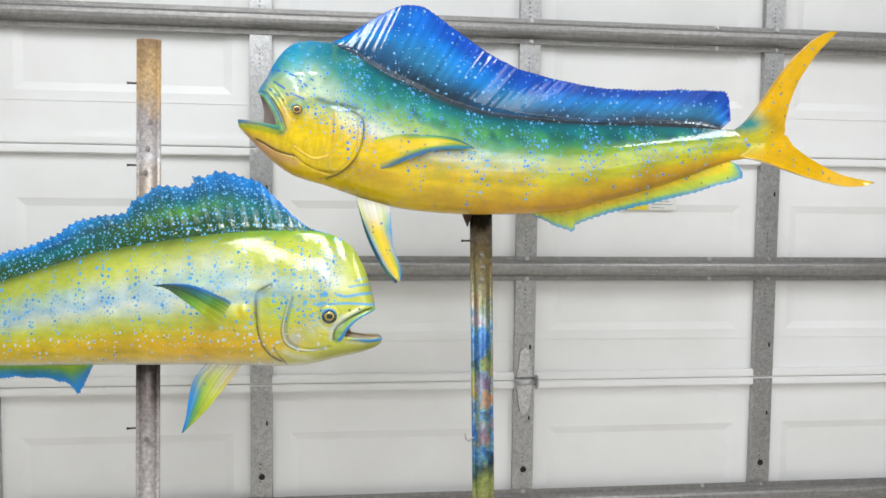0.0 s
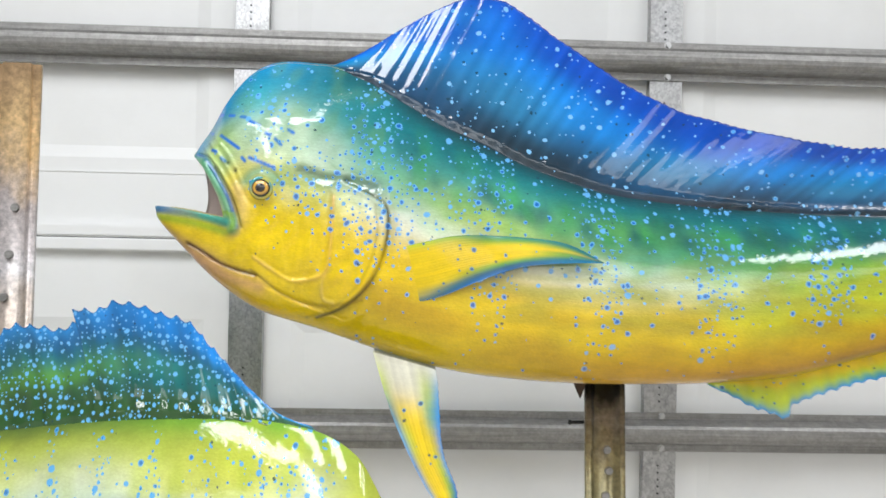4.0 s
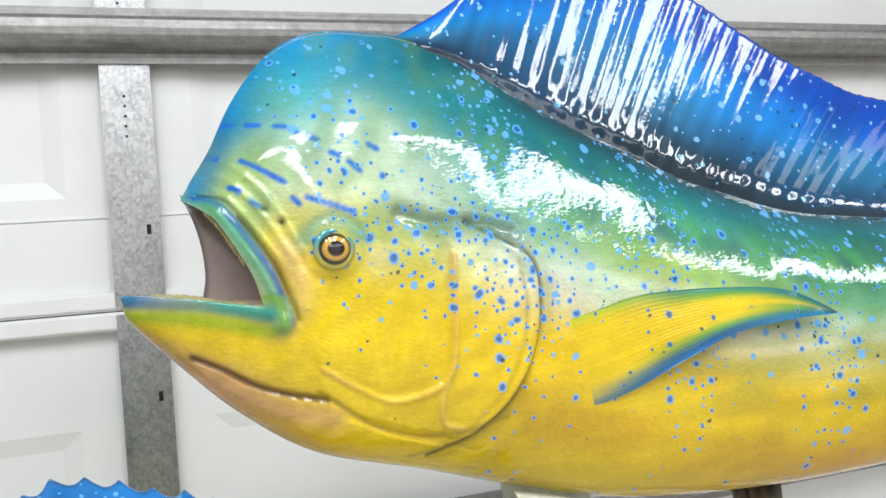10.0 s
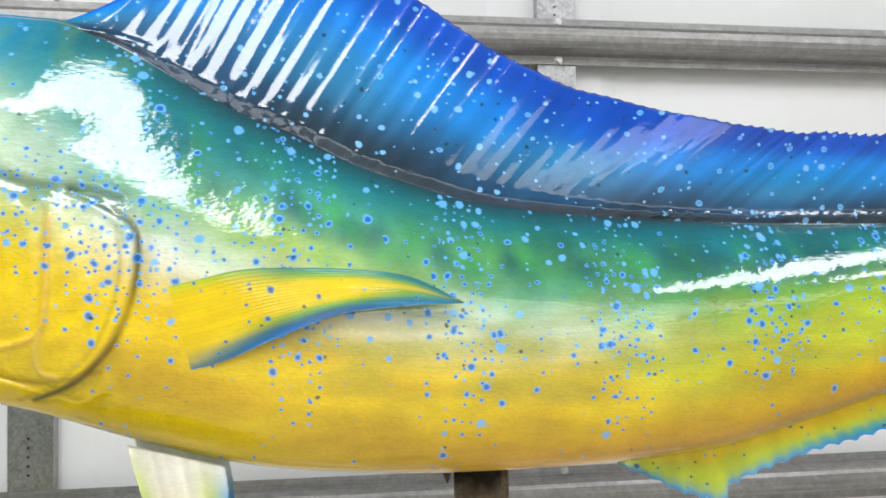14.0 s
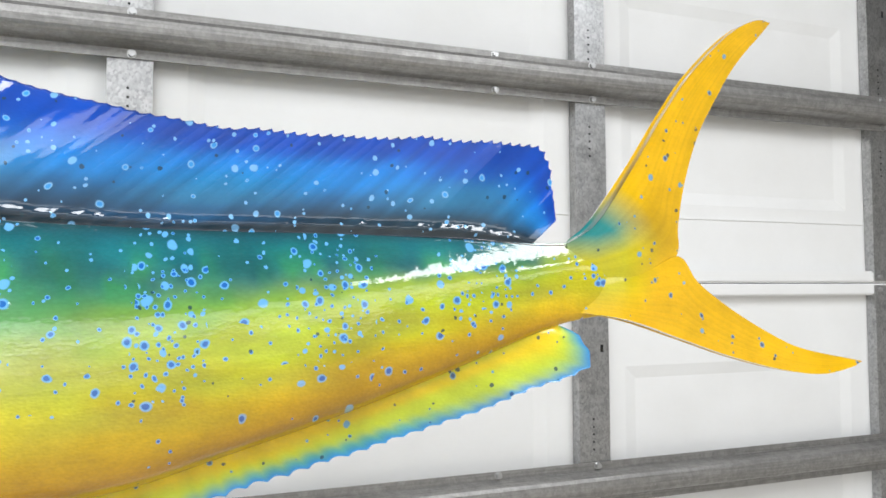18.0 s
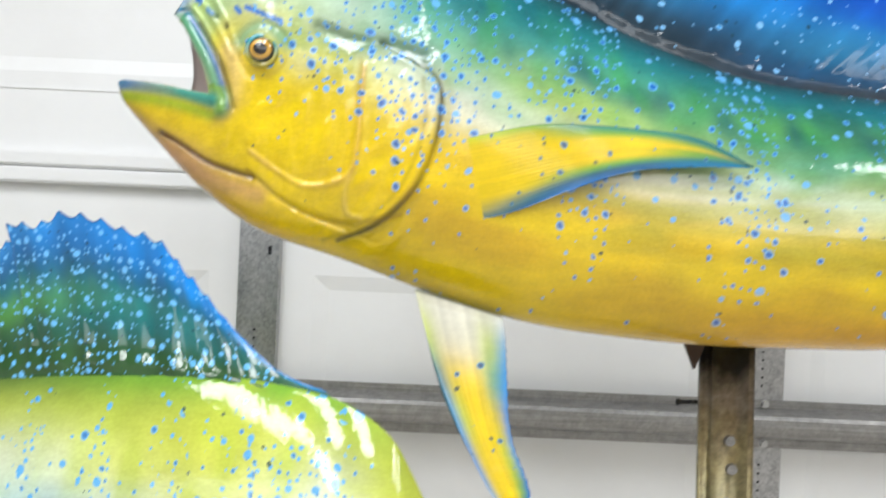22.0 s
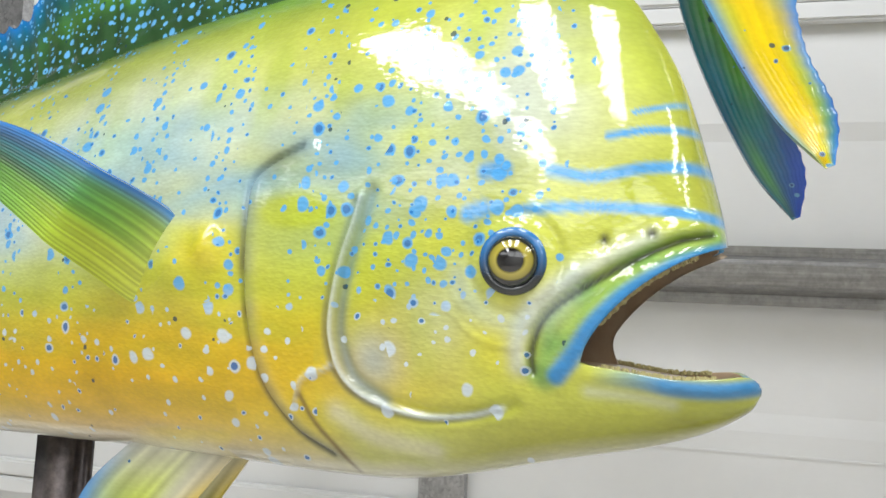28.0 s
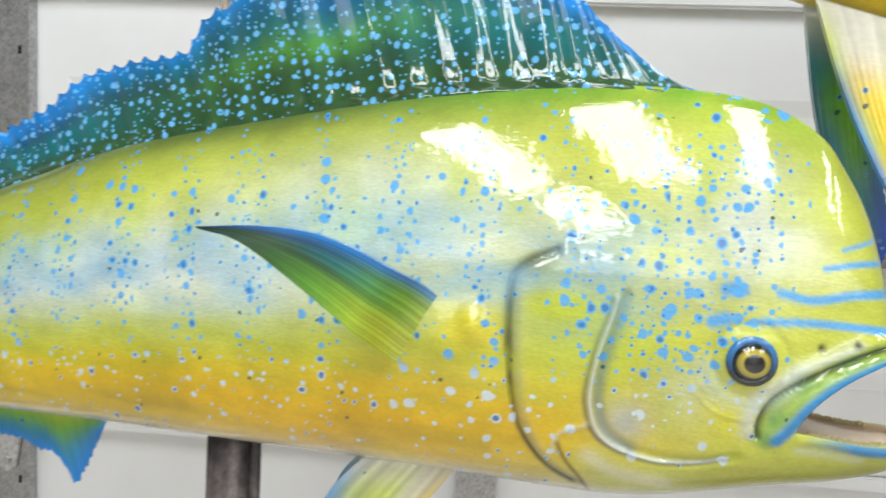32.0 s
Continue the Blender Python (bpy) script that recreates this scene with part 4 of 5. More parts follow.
def marks_a(colour, x, z, q, s):
    gill, preop, lip, jaw, chin, crease, fold, spur, pad = lines_at(x, z, GILL_A, PREOP_A, LIP_A, JAW_A, CHIN_A, CREASE_A, FOLD_A, SPUR_A, PAD_A)
    soft = blotch(x, z, 0.025, 21)
    colour = tint(colour, 0.85 * np.exp(-((1 - q) / 0.2) ** 2) * np.clip((0.2 - s) / 0.08, 0, 1), (0.01, 0.24, 0.52))
    # forehead: blue brow, green snout, a pale cream patch over the eye
    colour = tint(colour, 0.75 * np.exp(-(np.hypot((x + 0.066) / 1.3, z - 1.935) / 0.026) ** 2) * (0.6 + 0.4 * soft), (0.72, 0.80, 0.50))
    colour = tint(colour, 0.6 * np.exp(-(np.hypot(x + 0.025, (z - 1.905)) / 0.024) ** 2), (0.58, 0.74, 0.62))
    colour = tint(colour, 0.65 * np.exp(-(np.hypot(x + 0.13, z - 1.915) / 0.02) ** 2), (0.40, 0.60, 0.16))
    colour = tint(colour, 0.6 * np.exp(-(np.hypot(x + 0.095, z - 1.965) / 0.03) ** 2), (0.02, 0.38, 0.44))
    colour = tint(colour, 0.55 * np.exp(-(np.hypot((x - 0.0) / 1.8, z - 1.965) / 0.025) ** 2), (0.02, 0.26, 0.30))
    # the gill groove's shade is painted in as a near-black line
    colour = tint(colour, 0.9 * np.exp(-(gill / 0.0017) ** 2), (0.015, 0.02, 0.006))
    colour = tint(colour, 0.45 * np.exp(-(near(x, z, tuple((a - 0.011, b) for a, b in GILL_A[2:])) / 0.0016) ** 2), (0.25, 0.17, 0.01))
    colour = tint(colour, 0.35 * np.exp(-(near(x, z, tuple((a + 0.005, b) for a, b in GILL_A)) / 0.005) ** 2), (0.22, 0.18, 0.01))
    colour = tint(colour, 0.65 * np.exp(-(preop / 0.002) ** 2), (0.85, 0.50, 0.16))
    colour = tint(colour, 0.5 * np.exp(-(spur / 0.002) ** 2), (0.85, 0.62, 0.2))
    colour = tint(colour, 0.35 * np.exp(-(near(x, z, tuple((a - 0.003, b + 0.003) for a, b in PREOP_A)) / 0.0025) ** 2), (0.45, 0.26, 0.004))
    colour = tint(colour, 0.75 * np.exp(-(pad / 0.008) ** 2), (0.84, 0.60, 0.24))
    colour = tint(colour, 0.9 * np.exp(-(lip / 0.0062) ** 4), (0.07, 0.36, 0.22))
    colour = tint(colour, 0.7 * np.exp(-(near(x, z, tuple((a - 0.004, b - 0.002) for a, b in LIP_A)) / 0.002) ** 2), (0.42, 0.60, 0.42))
    colour = tint(colour, 0.9 * np.exp(-(near(x, z, tuple((a + 0.0045, b + 0.002) for a, b in LIP_A)) / 0.0024) ** 2), (0.004, 0.11, 0.42))
    # painted shade in the groove behind the lip
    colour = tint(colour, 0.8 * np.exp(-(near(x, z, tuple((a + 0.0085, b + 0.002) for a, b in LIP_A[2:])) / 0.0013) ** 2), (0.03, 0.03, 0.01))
    front = np.clip((-0.15 - x) / 0.05, 0, 1)
    colour = tint(colour, 0.95 * np.exp(-(jaw / 0.0062) ** 4) * (1 - front), (0.02, 0.34, 0.30))
    colour = tint(colour, 0.95 * np.exp(-(jaw / 0.0068) ** 4) * front, (0.004, 0.16, 0.46))
    colour = tint(colour, 0.75 * np.exp(-(np.abs(jaw - 0.010) / 0.005) ** 2) * (s < 0.1) * (z < 1.845), (0.22, 0.42, 0.02))
    flesh = near(x, z, tuple((a + 0.004, b - 0.013) for a, b in CHIN_A))
    colour = tint(colour, 0.65 * np.exp(-(flesh / 0.0085) ** 2), (0.84, 0.46, 0.22))
    # chin, throat fold and nape crease get their shade as dark tints
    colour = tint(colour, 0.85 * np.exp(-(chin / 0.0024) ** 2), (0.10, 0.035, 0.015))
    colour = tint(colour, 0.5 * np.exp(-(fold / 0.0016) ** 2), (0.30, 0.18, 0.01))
    colour = tint(colour, 0.65 * np.exp(-(crease / 0.010) ** 2), (0.02, 0.10, 0.10))
    eye = np.hypot(x - EYE_A[0], z - EYE_A[1])
    colour = tint(colour, 0.6 * np.exp(-((eye - 0.017) / 0.006) ** 2) * np.clip((z - EYE_A[1]) / 0.01 + 0.4, 0, 1), (0.05, 0.38, 0.36))
    colour = tint(colour, 0.4 * np.exp(-(np.hypot(x + 0.058, z - 1.862) / 0.012) ** 2), (0.78, 0.80, 0.62))
    for a, b in (((-0.133, 1.925), (-0.111, 1.91)), ((-0.099, 1.9), (-0.073, 1.89)), ((-0.101, 1.939), (-0.09, 1.934)), ((-0.127, 1.948), (-0.121, 1.947)), ((-0.112, 1.945), (-0.107, 1.944)), ((-0.142, 1.951), (-0.136, 1.95)), ((-0.083, 1.926), (-0.079, 1.924)), ((-0.073, 1.92), (-0.067, 1.914)),
                 ((-0.152, 1.932), (-0.146, 1.929)), ((-0.141, 1.909), (-0.136, 1.907)), ((-0.13, 1.9), (-0.126, 1.897)), ((-0.06, 1.93), (-0.055, 1.927)), ((-0.107, 1.9), (-0.104, 1.897))):
        d = near(x, z, (a, ((a[0] + b[0]) / 2, (a[1] + b[1]) / 2), b))
        colour = tint(colour, np.clip(1.6 - d / 0.0016, 0, 1), (0.015, 0.16, 0.65))
    for a, b in ((-0.123, 1.895), (-0.114, 1.887)):
        colour = tint(colour, np.exp(-(np.hypot(x - a, z - b) / 0.0022) ** 2), (0.01, 0.01, 0.01))
    colour = tint(colour, 0.4 * (s > 0.25) * np.exp(-((q - 0.6) / 0.1) ** 2) * blotch(x * 0.8, z * 1.4, 0.02, 42) ** 1.5, (0.10, 0.36, 0.06))
    colour = tint(colour, 0.55 * np.clip((s - 0.3) / 0.15, 0, 1) * np.exp(-((q - 0.47) / 0.11) ** 2) * blotch(x * 0.3, z * 3.0, 0.026, 43), (0.36, 0.40, 0.03))
    # clear gold over cheek and gill cover, and round the root of the pectoral fin
    colour = tint(colour, 0.6 * np.exp(-(np.hypot((x + 0.075) / 1.35, z - 1.80) / 0.05) ** 4) * np.clip((chin - 0.01) / 0.015, 0, 1) * np.clip((jaw - 0.012) / 0.01, 0, 1) * np.clip(fold / 0.004, 0, 1), (0.97, 0.69, 0.002))
    colour = tint(colour, 0.85 * np.exp(-(np.hypot(x - 0.058, (z - 1.788) * 1.2) / 0.03) ** 4), (0.90, 0.63, 0.003))
    # darker bars that fade into the back
    upper = np.exp(-((q - 0.78) / 0.1) ** 2) * np.clip((s - 0.2) / 0.1, 0, 1)
    colour = tint(colour, 0.75 * upper * blotch(x, z * 0.7, 0.022, 3) ** 1.5, (0.01, 0.10, 0.13))
    colour = tint(colour, 0.6 * upper * blotch(x, z * 0.7, 0.02, 4) ** 2, (0.05, 0.34, 0.08))
    colour = tint(colour, 0.5 * np.exp(-((q - 0.25) / 0.2) ** 2) * np.clip((s - 0.15) / 0.1, 0, 1) * blotch(x * 0.42, z * 1.7, 0.03, 45) ** 1.3, (0.60, 0.31, 0.002))
    colour = tint(colour, 0.6 * np.exp(-((q - 0.45) / 0.2) ** 2) * np.clip((s - 0.3) / 0.1, 0, 1) * blotch(x * 0.5, z * 2.4, 0.028, 6) ** 1.6, (0.34, 0.34, 0.04))
    colour = tint(colour, 0.35 * (s < 0.25) * blotch(x, z, 0.02, 7) ** 2 * (q > 0.5), (0.12, 0.3, 0.12))
    bars = np.clip(np.sin(x * 58 + 0.6) * 1.5 - 0.2, 0, 1) * np.clip((x - 0.15) / 0.2, 0, 1) * np.exp(-((q - 0.83) / 0.11) ** 2)
    colour = tint(colour, 0.6 * bars, (0.015, 0.10, 0.09))
    seam = np.clip((x - 0.33) / 0.1, 0, 1) * np.exp(-((q - 0.06) / 0.035) ** 2)
    colour = tint(colour, 0.35 * seam, (0.35, 0.14, 0.02))
    end = np.clip((x - 0.80) / 0.05, 0, 1)
    return tail_root(colour, np.where(x > 0.84, np.minimum(x, 0.87), 0.87), z) * end[..., None] + colour * (1 - end[..., None])


def dots_a(x, z, q, s):
    flank = np.exp(-((q - 0.52) / 0.2) ** 2) * 0.62 * np.clip((s - 0.1) / 0.06, 0, 1)
    shoulder = np.exp(-(np.hypot(x - 0.03, z - 1.865) / 0.06) ** 2) * 0.5
    cheek = np.exp(-(np.hypot(x + 0.045, z - 1.872) / 0.024) ** 2) * 0.5
    belly = 0.07 * (s > 0.15)
    back = 0.42 * np.clip((q - 0.6) / 0.2, 0, 1)
    bands = 0.25 + 1.0 * np.clip(np.sin(x * 52) * 1.5, 0, 1)
    amount = np.clip((flank + belly + back) * bands + shoulder + cheek, 0, 0.8)
    amount *= np.clip((s - 0.06) / 0.04, 0, 1)
    return np.stack([amount, 0.35 * np.clip(1 - q * 2.2, 0, 1), np.clip(0.75 - 0.5 * np.clip((q - 0.7) * 4, 0, 1), 0, 1)], -1)


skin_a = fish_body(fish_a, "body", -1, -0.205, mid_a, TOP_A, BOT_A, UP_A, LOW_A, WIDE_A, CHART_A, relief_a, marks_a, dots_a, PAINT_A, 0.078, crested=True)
glass_eye(fish_a, (EYE_A[0], float(skin_a(EYE_A[0], EYE_A[1])) + 0.0005, EYE_A[1]), 0.0095, (0.75, 0.42, 0.07), (0.05, 0.07, 0.03), ((0.42, 0.36, 0.03), (0.03, 0.3, 0.34)))
mouth_lining(fish_a, -1, -0.205, mid_a, UP_A, LOW_A, WIDE_A, FLESH, 0.078)
mouth_wall(fish_a, mid_a, MOUTH_A, ((-0.15, 1.905), (-0.12, 1.885), (-0.105, 1.865), (-0.1, 1.845), (-0.11, 1.828)), FLESH)
tongue(fish_a, -1, -0.205, mid_a, LOW_A, WIDE_A, TONGUE)
teeth(fish_a, -1, -0.205, mid_a, UP_A, LOW_A, WIDE_A, TEETH, 0.078)

FIN_A = fish_paint("blue_fin_paint", (0.16, 0.48, 0.85), (0.05, 0.35, 0.8), 66.0, 0.14, 0.5, 0.04, 0.3)
GOLD = fish_paint("gold_fin_paint", (0.1, 0.32, 0.5), (0.01, 0.06, 0.2), 60.0, 0.13, 0.4, 0.06, 0.5)
fin("dorsal_fin", fish_a, ((-0.03, 2.008), (0.018, 1.992), (0.059, 1.968), (0.102, 1.944), (0.147, 1.926), (0.194, 1.903), (0.244, 1.887), (0.3, 1.872), (0.4, 1.862), (0.5, 1.858), (0.62, 1.857), (0.74, 1.855), (0.805, 1.852)),
    ((-0.02, 2.013), (0.013, 2.031), (0.051, 2.057), (0.09, 2.081), (0.119, 2.096), (0.143, 2.1), (0.172, 2.096), (0.197, 2.081), (0.228, 2.058), (0.268, 2.031), (0.308, 2.003), (0.36, 1.976), (0.41, 1.96), (0.46, 1.947), (0.511, 1.936), (0.562, 1.932), (0.64, 1.931), (0.72, 1.933), (0.8, 1.933), (0.82, 1.922), (0.828, 1.872)),
    lambda x, z, u, v: mid_a(x) + 0.004 * np.sin(u * 9) * v + (0.26 - 0.50 * np.clip((u - 0.4) / 0.15, 0, 1)) * (1 - np.clip((u - 0.88) / 0.08, 0, 1)) * (0.045 + 0.06 * np.sin(np.clip(u / 0.36, 0, 1) * np.pi)) * v * (1 - 0.12 * v), ("DDDDDDDDDD", "DdDDdDdDDD", "tdtdtdtdtd", "ebtbtbebtb", "bBbbBbbbBb", "BbBBBBBBBB", "BBBBBBBBBB"), FIN_A, 0.006, 58, 0.0002, 1100, 60, (0.7, 0.1, 0.3), 0.0034, 3, streak=0.2, bead=0.0024, calm=0.1, rake=0.82, smooth_front=0.5)


root_swell = lambda x, z: 0.0062 * np.exp(-(np.hypot(x - 0.89, (z - 1.83) * 0.7) / 0.045) ** 2)
TAIL_ROWS = ("yyyyyyYT", "yyyyyyYL", "yyyyyyyY")
LOWER_ROWS = ("yyyyyyyY", "yyyyyyyY", "yyyyyyyY")
fin("tail_fin", fish_a, ((0.835, 1.852), (0.858, 1.868), (0.878, 1.893), (0.906, 1.933), (0.931, 1.969), (0.961, 2.007), (1.003, 2.046), (1.033, 2.063), (1.058, 2.066)),
    ((0.835, 1.82), (0.90, 1.822), (0.942, 1.842), (0.946, 1.87), (0.955, 1.91), (0.97, 1.951), (0.99, 1.985), (1.016, 2.022), (1.058, 2.065)),
    lambda x, z, u, v: mid_a(x) + 0.10 * np.maximum(x - 0.9, 0), tuple(r[::-1] for r in TAIL_ROWS), GOLD, 0.012, 24, 0.0001, 120, 60, (0.5, 0.05, 0.6), 0, 4, streak=0.06, along=True, swell=root_swell, tinge=tail_root)
fin("tail_fin", fish_a, ((0.835, 1.796), (0.887, 1.788), (0.942, 1.771), (0.999, 1.753), (1.058, 1.739), (1.107, 1.734), (1.155, 1.743)),
    ((0.835, 1.828), (0.90, 1.828), (0.944, 1.843), (0.966, 1.82), (1.0, 1.797), (1.041, 1.775), (1.083, 1.758), (1.155, 1.744)),
    lambda x, z, u, v: mid_a(x) + 0.08 * np.maximum(x - 0.9, 0), tuple(r[::-1] for r in LOWER_ROWS), GOLD, 0.012, 24, 0.0001, 120, 60, (0.5, 0.05, 0.6), 0, 5, streak=0.08, along=True, swell=root_swell, tinge=tail_root)
fin("anal_fin", fish_a, ((0.40, 1.672), (0.45, 1.677), (0.485, 1.68), (0.561, 1.699), (0.644, 1.722), (0.735, 1.753), (0.825, 1.785)),
    ((0.402, 1.666), (0.44, 1.65), (0.489, 1.63), (0.499, 1.648), (0.551, 1.667), (0.632, 1.688), (0.715, 1.709), (0.79, 1.731), (0.84, 1.746), (0.854, 1.756), (0.845, 1.775), (0.828, 1.784)),
    lambda x, z, u, v: mid_a(x) - 0.004 * v, ("YLYYLY", "YYYYYY", "LLYLLY", "LLLLLL", "cLccLc", "bSbSbS"), GOLD, 0.006, 22, 0.0004, 300, 30, (0.7, 0.0, 0.8), 0.0028, 6, streak=0.12)
# a pectoral fin folded back along the flank
fin("pectoral_fin", fish_a, ((0.028, 1.797), (0.052, 1.809), (0.085, 1.818), (0.122, 1.825), (0.185, 1.824), (0.23, 1.818), (0.267, 1.8)),
    ((0.028, 1.772), (0.06, 1.757), (0.078, 1.7555), (0.105, 1.763), (0.139, 1.778), (0.182, 1.793), (0.228, 1.798), (0.267, 1.799)),
    lambda x, z, u, v: skin_a(x, z) + 0.0045 * (1 - rise(u, 0.4)) - (0.002 + 0.012 * u) * rise(u, 0.6), ("YLGTTTT", "YYYGGTT", "YYYYYGT", "YYYYYYT", "YYYYYGT", "YYYYYGe", "YYYGGTe", "YYTddee", "YTdbdee"), GOLD, 0.0045, 22, 0.00016, 160, 90, (0.5, 0.0, 0.95), 0.0, 7, streak=0.08, along=True)
for tip_y, lean in ((1.694, 0.0), (1.772, -0.013)):
    fin("pelvic_fin", fish_a, ((0.03, 1.70), (0.054, 1.629 + lean), (0.089, 1.56 + lean), (0.117, 1.527 + lean)), ((0.098, 1.682), (0.103, 1.632 + lean), (0.108, 1.592 + lean), (0.122, 1.556 + lean), (0.1215, 1.529 + lean)),
        lambda x, z, u, v, t=tip_y: 1.715 + (t - 1.715) * u + (0.012 if t > 1.72 else -0.012), ("wLeSbSL", "wwYLYYY", "wwYYYYY", "wwYYYYL", "wLcYLGS", "wSbbbBb") if tip_y < 1.72 else ("wTdTddT", "wTGeTGd", "wGGGTdd", "wGGGTdB", "wTGTdBB", "wSdbdBB"), GOLD, 0.005, 12, 0.0002, 110, 80, (0.35, 0.0, 0.8), 0.0008, 8, streak=0.14, along=True)

# ---- the lime fish ----
mid_b = lambda x: 1.64 - 0.27 * x
fish_b = thing("fish_mount", (-0.4, 1.74, 1.35), "glossy cow dolphinfish mount painted lime, yellow and pale blue, mouth open", "fish mount", "fish mounts on posts")
TOP_B = ((0, 1.424), (0.013, 1.484), (0.016, 1.497), (0.022, 1.52), (0.032, 1.553), (0.044, 1.578), (0.062, 1.604), (0.095, 1.623), (0.14, 1.631), (0.2, 1.634), (0.25, 1.632), (0.335, 1.624), (0.425, 1.61), (0.545, 1.589), (0.61, 1.573), (0.665, 1.555), (0.79, 1.515),
         (0.9, 1.485), (1.0, 1.458), (1.1, 1.438), (1.16, 1.432))
BOT_B = ((0, 1.419), (0.004, 1.412), (0.02, 1.402), (0.044, 1.393), (0.082, 1.383), (0.15, 1.365), (0.207, 1.36), (0.31, 1.358), (0.45, 1.352), (0.59, 1.346), (0.79, 1.336), (0.9, 1.342), (1.0, 1.355), (1.1, 1.372), (1.16, 1.377))
UP_B = ((0.014, 1.4805), (0.032, 1.473), (0.048, 1.463), (0.061, 1.451), (0.07, 1.438), (0.073, 1.429))
LOW_B = ((0, 1.424), (0.006, 1.4275), (0.018, 1.426), (0.035, 1.425), (0.054, 1.427), (0.073, 1.429))
WIDE_B = ((0, 0.008), (0.008, 0.019), (0.02, 0.028), (0.04, 0.0355), (0.091, 0.046), (0.15, 0.0535), (0.24, 0.062), (0.34, 0.066), (0.45, 0.066), (0.6, 0.06), (0.75, 0.048), (0.9, 0.034), (1.05, 0.018), (1.16, 0.01))
CHART_B = ((0, 0.05, 0.1, 0.16, 0.24, 0.35, 0.5, 0.7, 0.9, 1.15), LEVELS, (
    "mlmwwwwwwm",
    "lmmmYyYYYm",
    "mmmYyyyYYm",
    "mmmLmLLLmm",
    "mmmmlWWWCl",
    "lmWmWCWCll",
    "lmWmmWmlll",
    "lllmllllll",
    "llGGGggggg"))
GILL_B = ((-0.134, 1.527), (-0.151, 1.518), (-0.161, 1.508), (-0.162, 1.488), (-0.161, 1.459), (-0.157, 1.43), (-0.15, 1.408), (-0.134, 1.387), (-0.116, 1.375))
PREOP_B = ((-0.097, 1.501), (-0.1, 1.488), (-0.106, 1.468), (-0.11, 1.444), (-0.109, 1.43), (-0.103, 1.415), (-0.088, 1.405), (-0.064, 1.4), (-0.042, 1.402), (-0.026, 1.407))
JOWL_B = ((-0.131, 1.401), (-0.126, 1.413), (-0.114, 1.418), (-0.109, 1.421))
LIP_B = ((0.066, 1.4805), (0.044, 1.472), (0.026, 1.461), (0.0125, 1.448), (0.004, 1.435), (-0.003, 1.4255))
JAW_B = ((0.079, 1.4235), (0.063, 1.4215), (0.046, 1.4215), (0.032, 1.4235), (0.012, 1.4245))
MOUTH_B = ((0.069, 1.479), (0.05, 1.47), (0.035, 1.459), (0.023, 1.446), (0.019, 1.436), (0.024, 1.422))
EYE_B = (-0.021, 1.471)


MAX_B = ((0.06, 1.4845), (0.042, 1.479), (0.014, 1.464), (-0.006, 1.449), (-0.0125, 1.434), (-0.012, 1.424))


def relief_b(x, z, q):
    gill, preop, jowl, lip, jaw, groove = lines_at(x, z, GILL_B, PREOP_B, JOWL_B, LIP_B, JAW_B, MAX_B)
    inner = near(x, z, tuple((a + 0.006, b) for a, b in GILL_B))
    hollow = near(x, z, tuple((a + 0.005, b + 0.002) for a, b in PREOP_B))
    step = near(x, z, tuple((a - 0.003, b - 0.002) for a, b in PREOP_B))
    seam = near(x, z, ((0.03, 1.4695), (0.012, 1.456), (0.0, 1.444), (-0.006, 1.433)))
    eye = np.hypot(x - EYE_B[0], z - EYE_B[1])
    shelf = np.clip((x + 0.105) / 0.02, 0, 1) * np.exp(-(np.hypot(x + 0.07, z - 1.425) / 0.03) ** 2)
    out = -0.0036 * np.exp(-(gill / 0.0016) ** 2) + gill_step(x, z, GILL_B, 1) + 0.0012 * np.exp(-(inner / 0.004) ** 2) + 0.0026 * np.exp(-(preop / 0.0013) ** 2) - 0.003 * np.exp(-(hollow / 0.003) ** 2) - 0.0014 * np.exp(-(step / 0.0012) ** 2) - 0.0016 * shelf
    out += 0.002 * np.exp(-(jowl / 0.0012) ** 2) + 0.0034 * np.exp(-(lip / 0.007) ** 2) - 0.004 * np.exp(-(groove / 0.0016) ** 2) - 0.0012 * np.exp(-(seam / 0.0009) ** 2) + 0.0016 * np.exp(-(jaw / 0.003) ** 2)
    pout = near(x, z, tuple((a - 0.005, b + 0.004) for a, b in MAX_B))
    out += 0.0022 * np.exp(-(pout / 0.004) ** 2)
    out += 0.005 * np.exp(-(eye / 0.02) ** 2) - 0.0016 * np.exp(-((eye - 0.021) / 0.0016) ** 2)
    for k in range(3):
        ring = tuple((EYE_B[0] + (0.027 + 0.005 * k) * math.cos(a), EYE_B[1] + (0.027 + 0.005 * k) * math.sin(a)) for a in (-2.6, -2.1, -1.6, -1.1))
        out += 0.0007 * np.exp(-(near(x, z, ring) / 0.0012) ** 2)
    for a, b in ((0.017, 1.481), (0.036, 1.484)):
        out -= 0.002 * np.exp(-(np.hypot(x - a, z - b) / 0.0018) ** 2)
    knob = np.hypot(x + 0.205, z - 1.465)
    root = np.hypot((x + 0.185) * 1.3, z - 1.477)
    return out + 0.006 * np.exp(-(knob / 0.022) ** 2) + 0.0055 * np.exp(-(root / 0.010) ** 2)


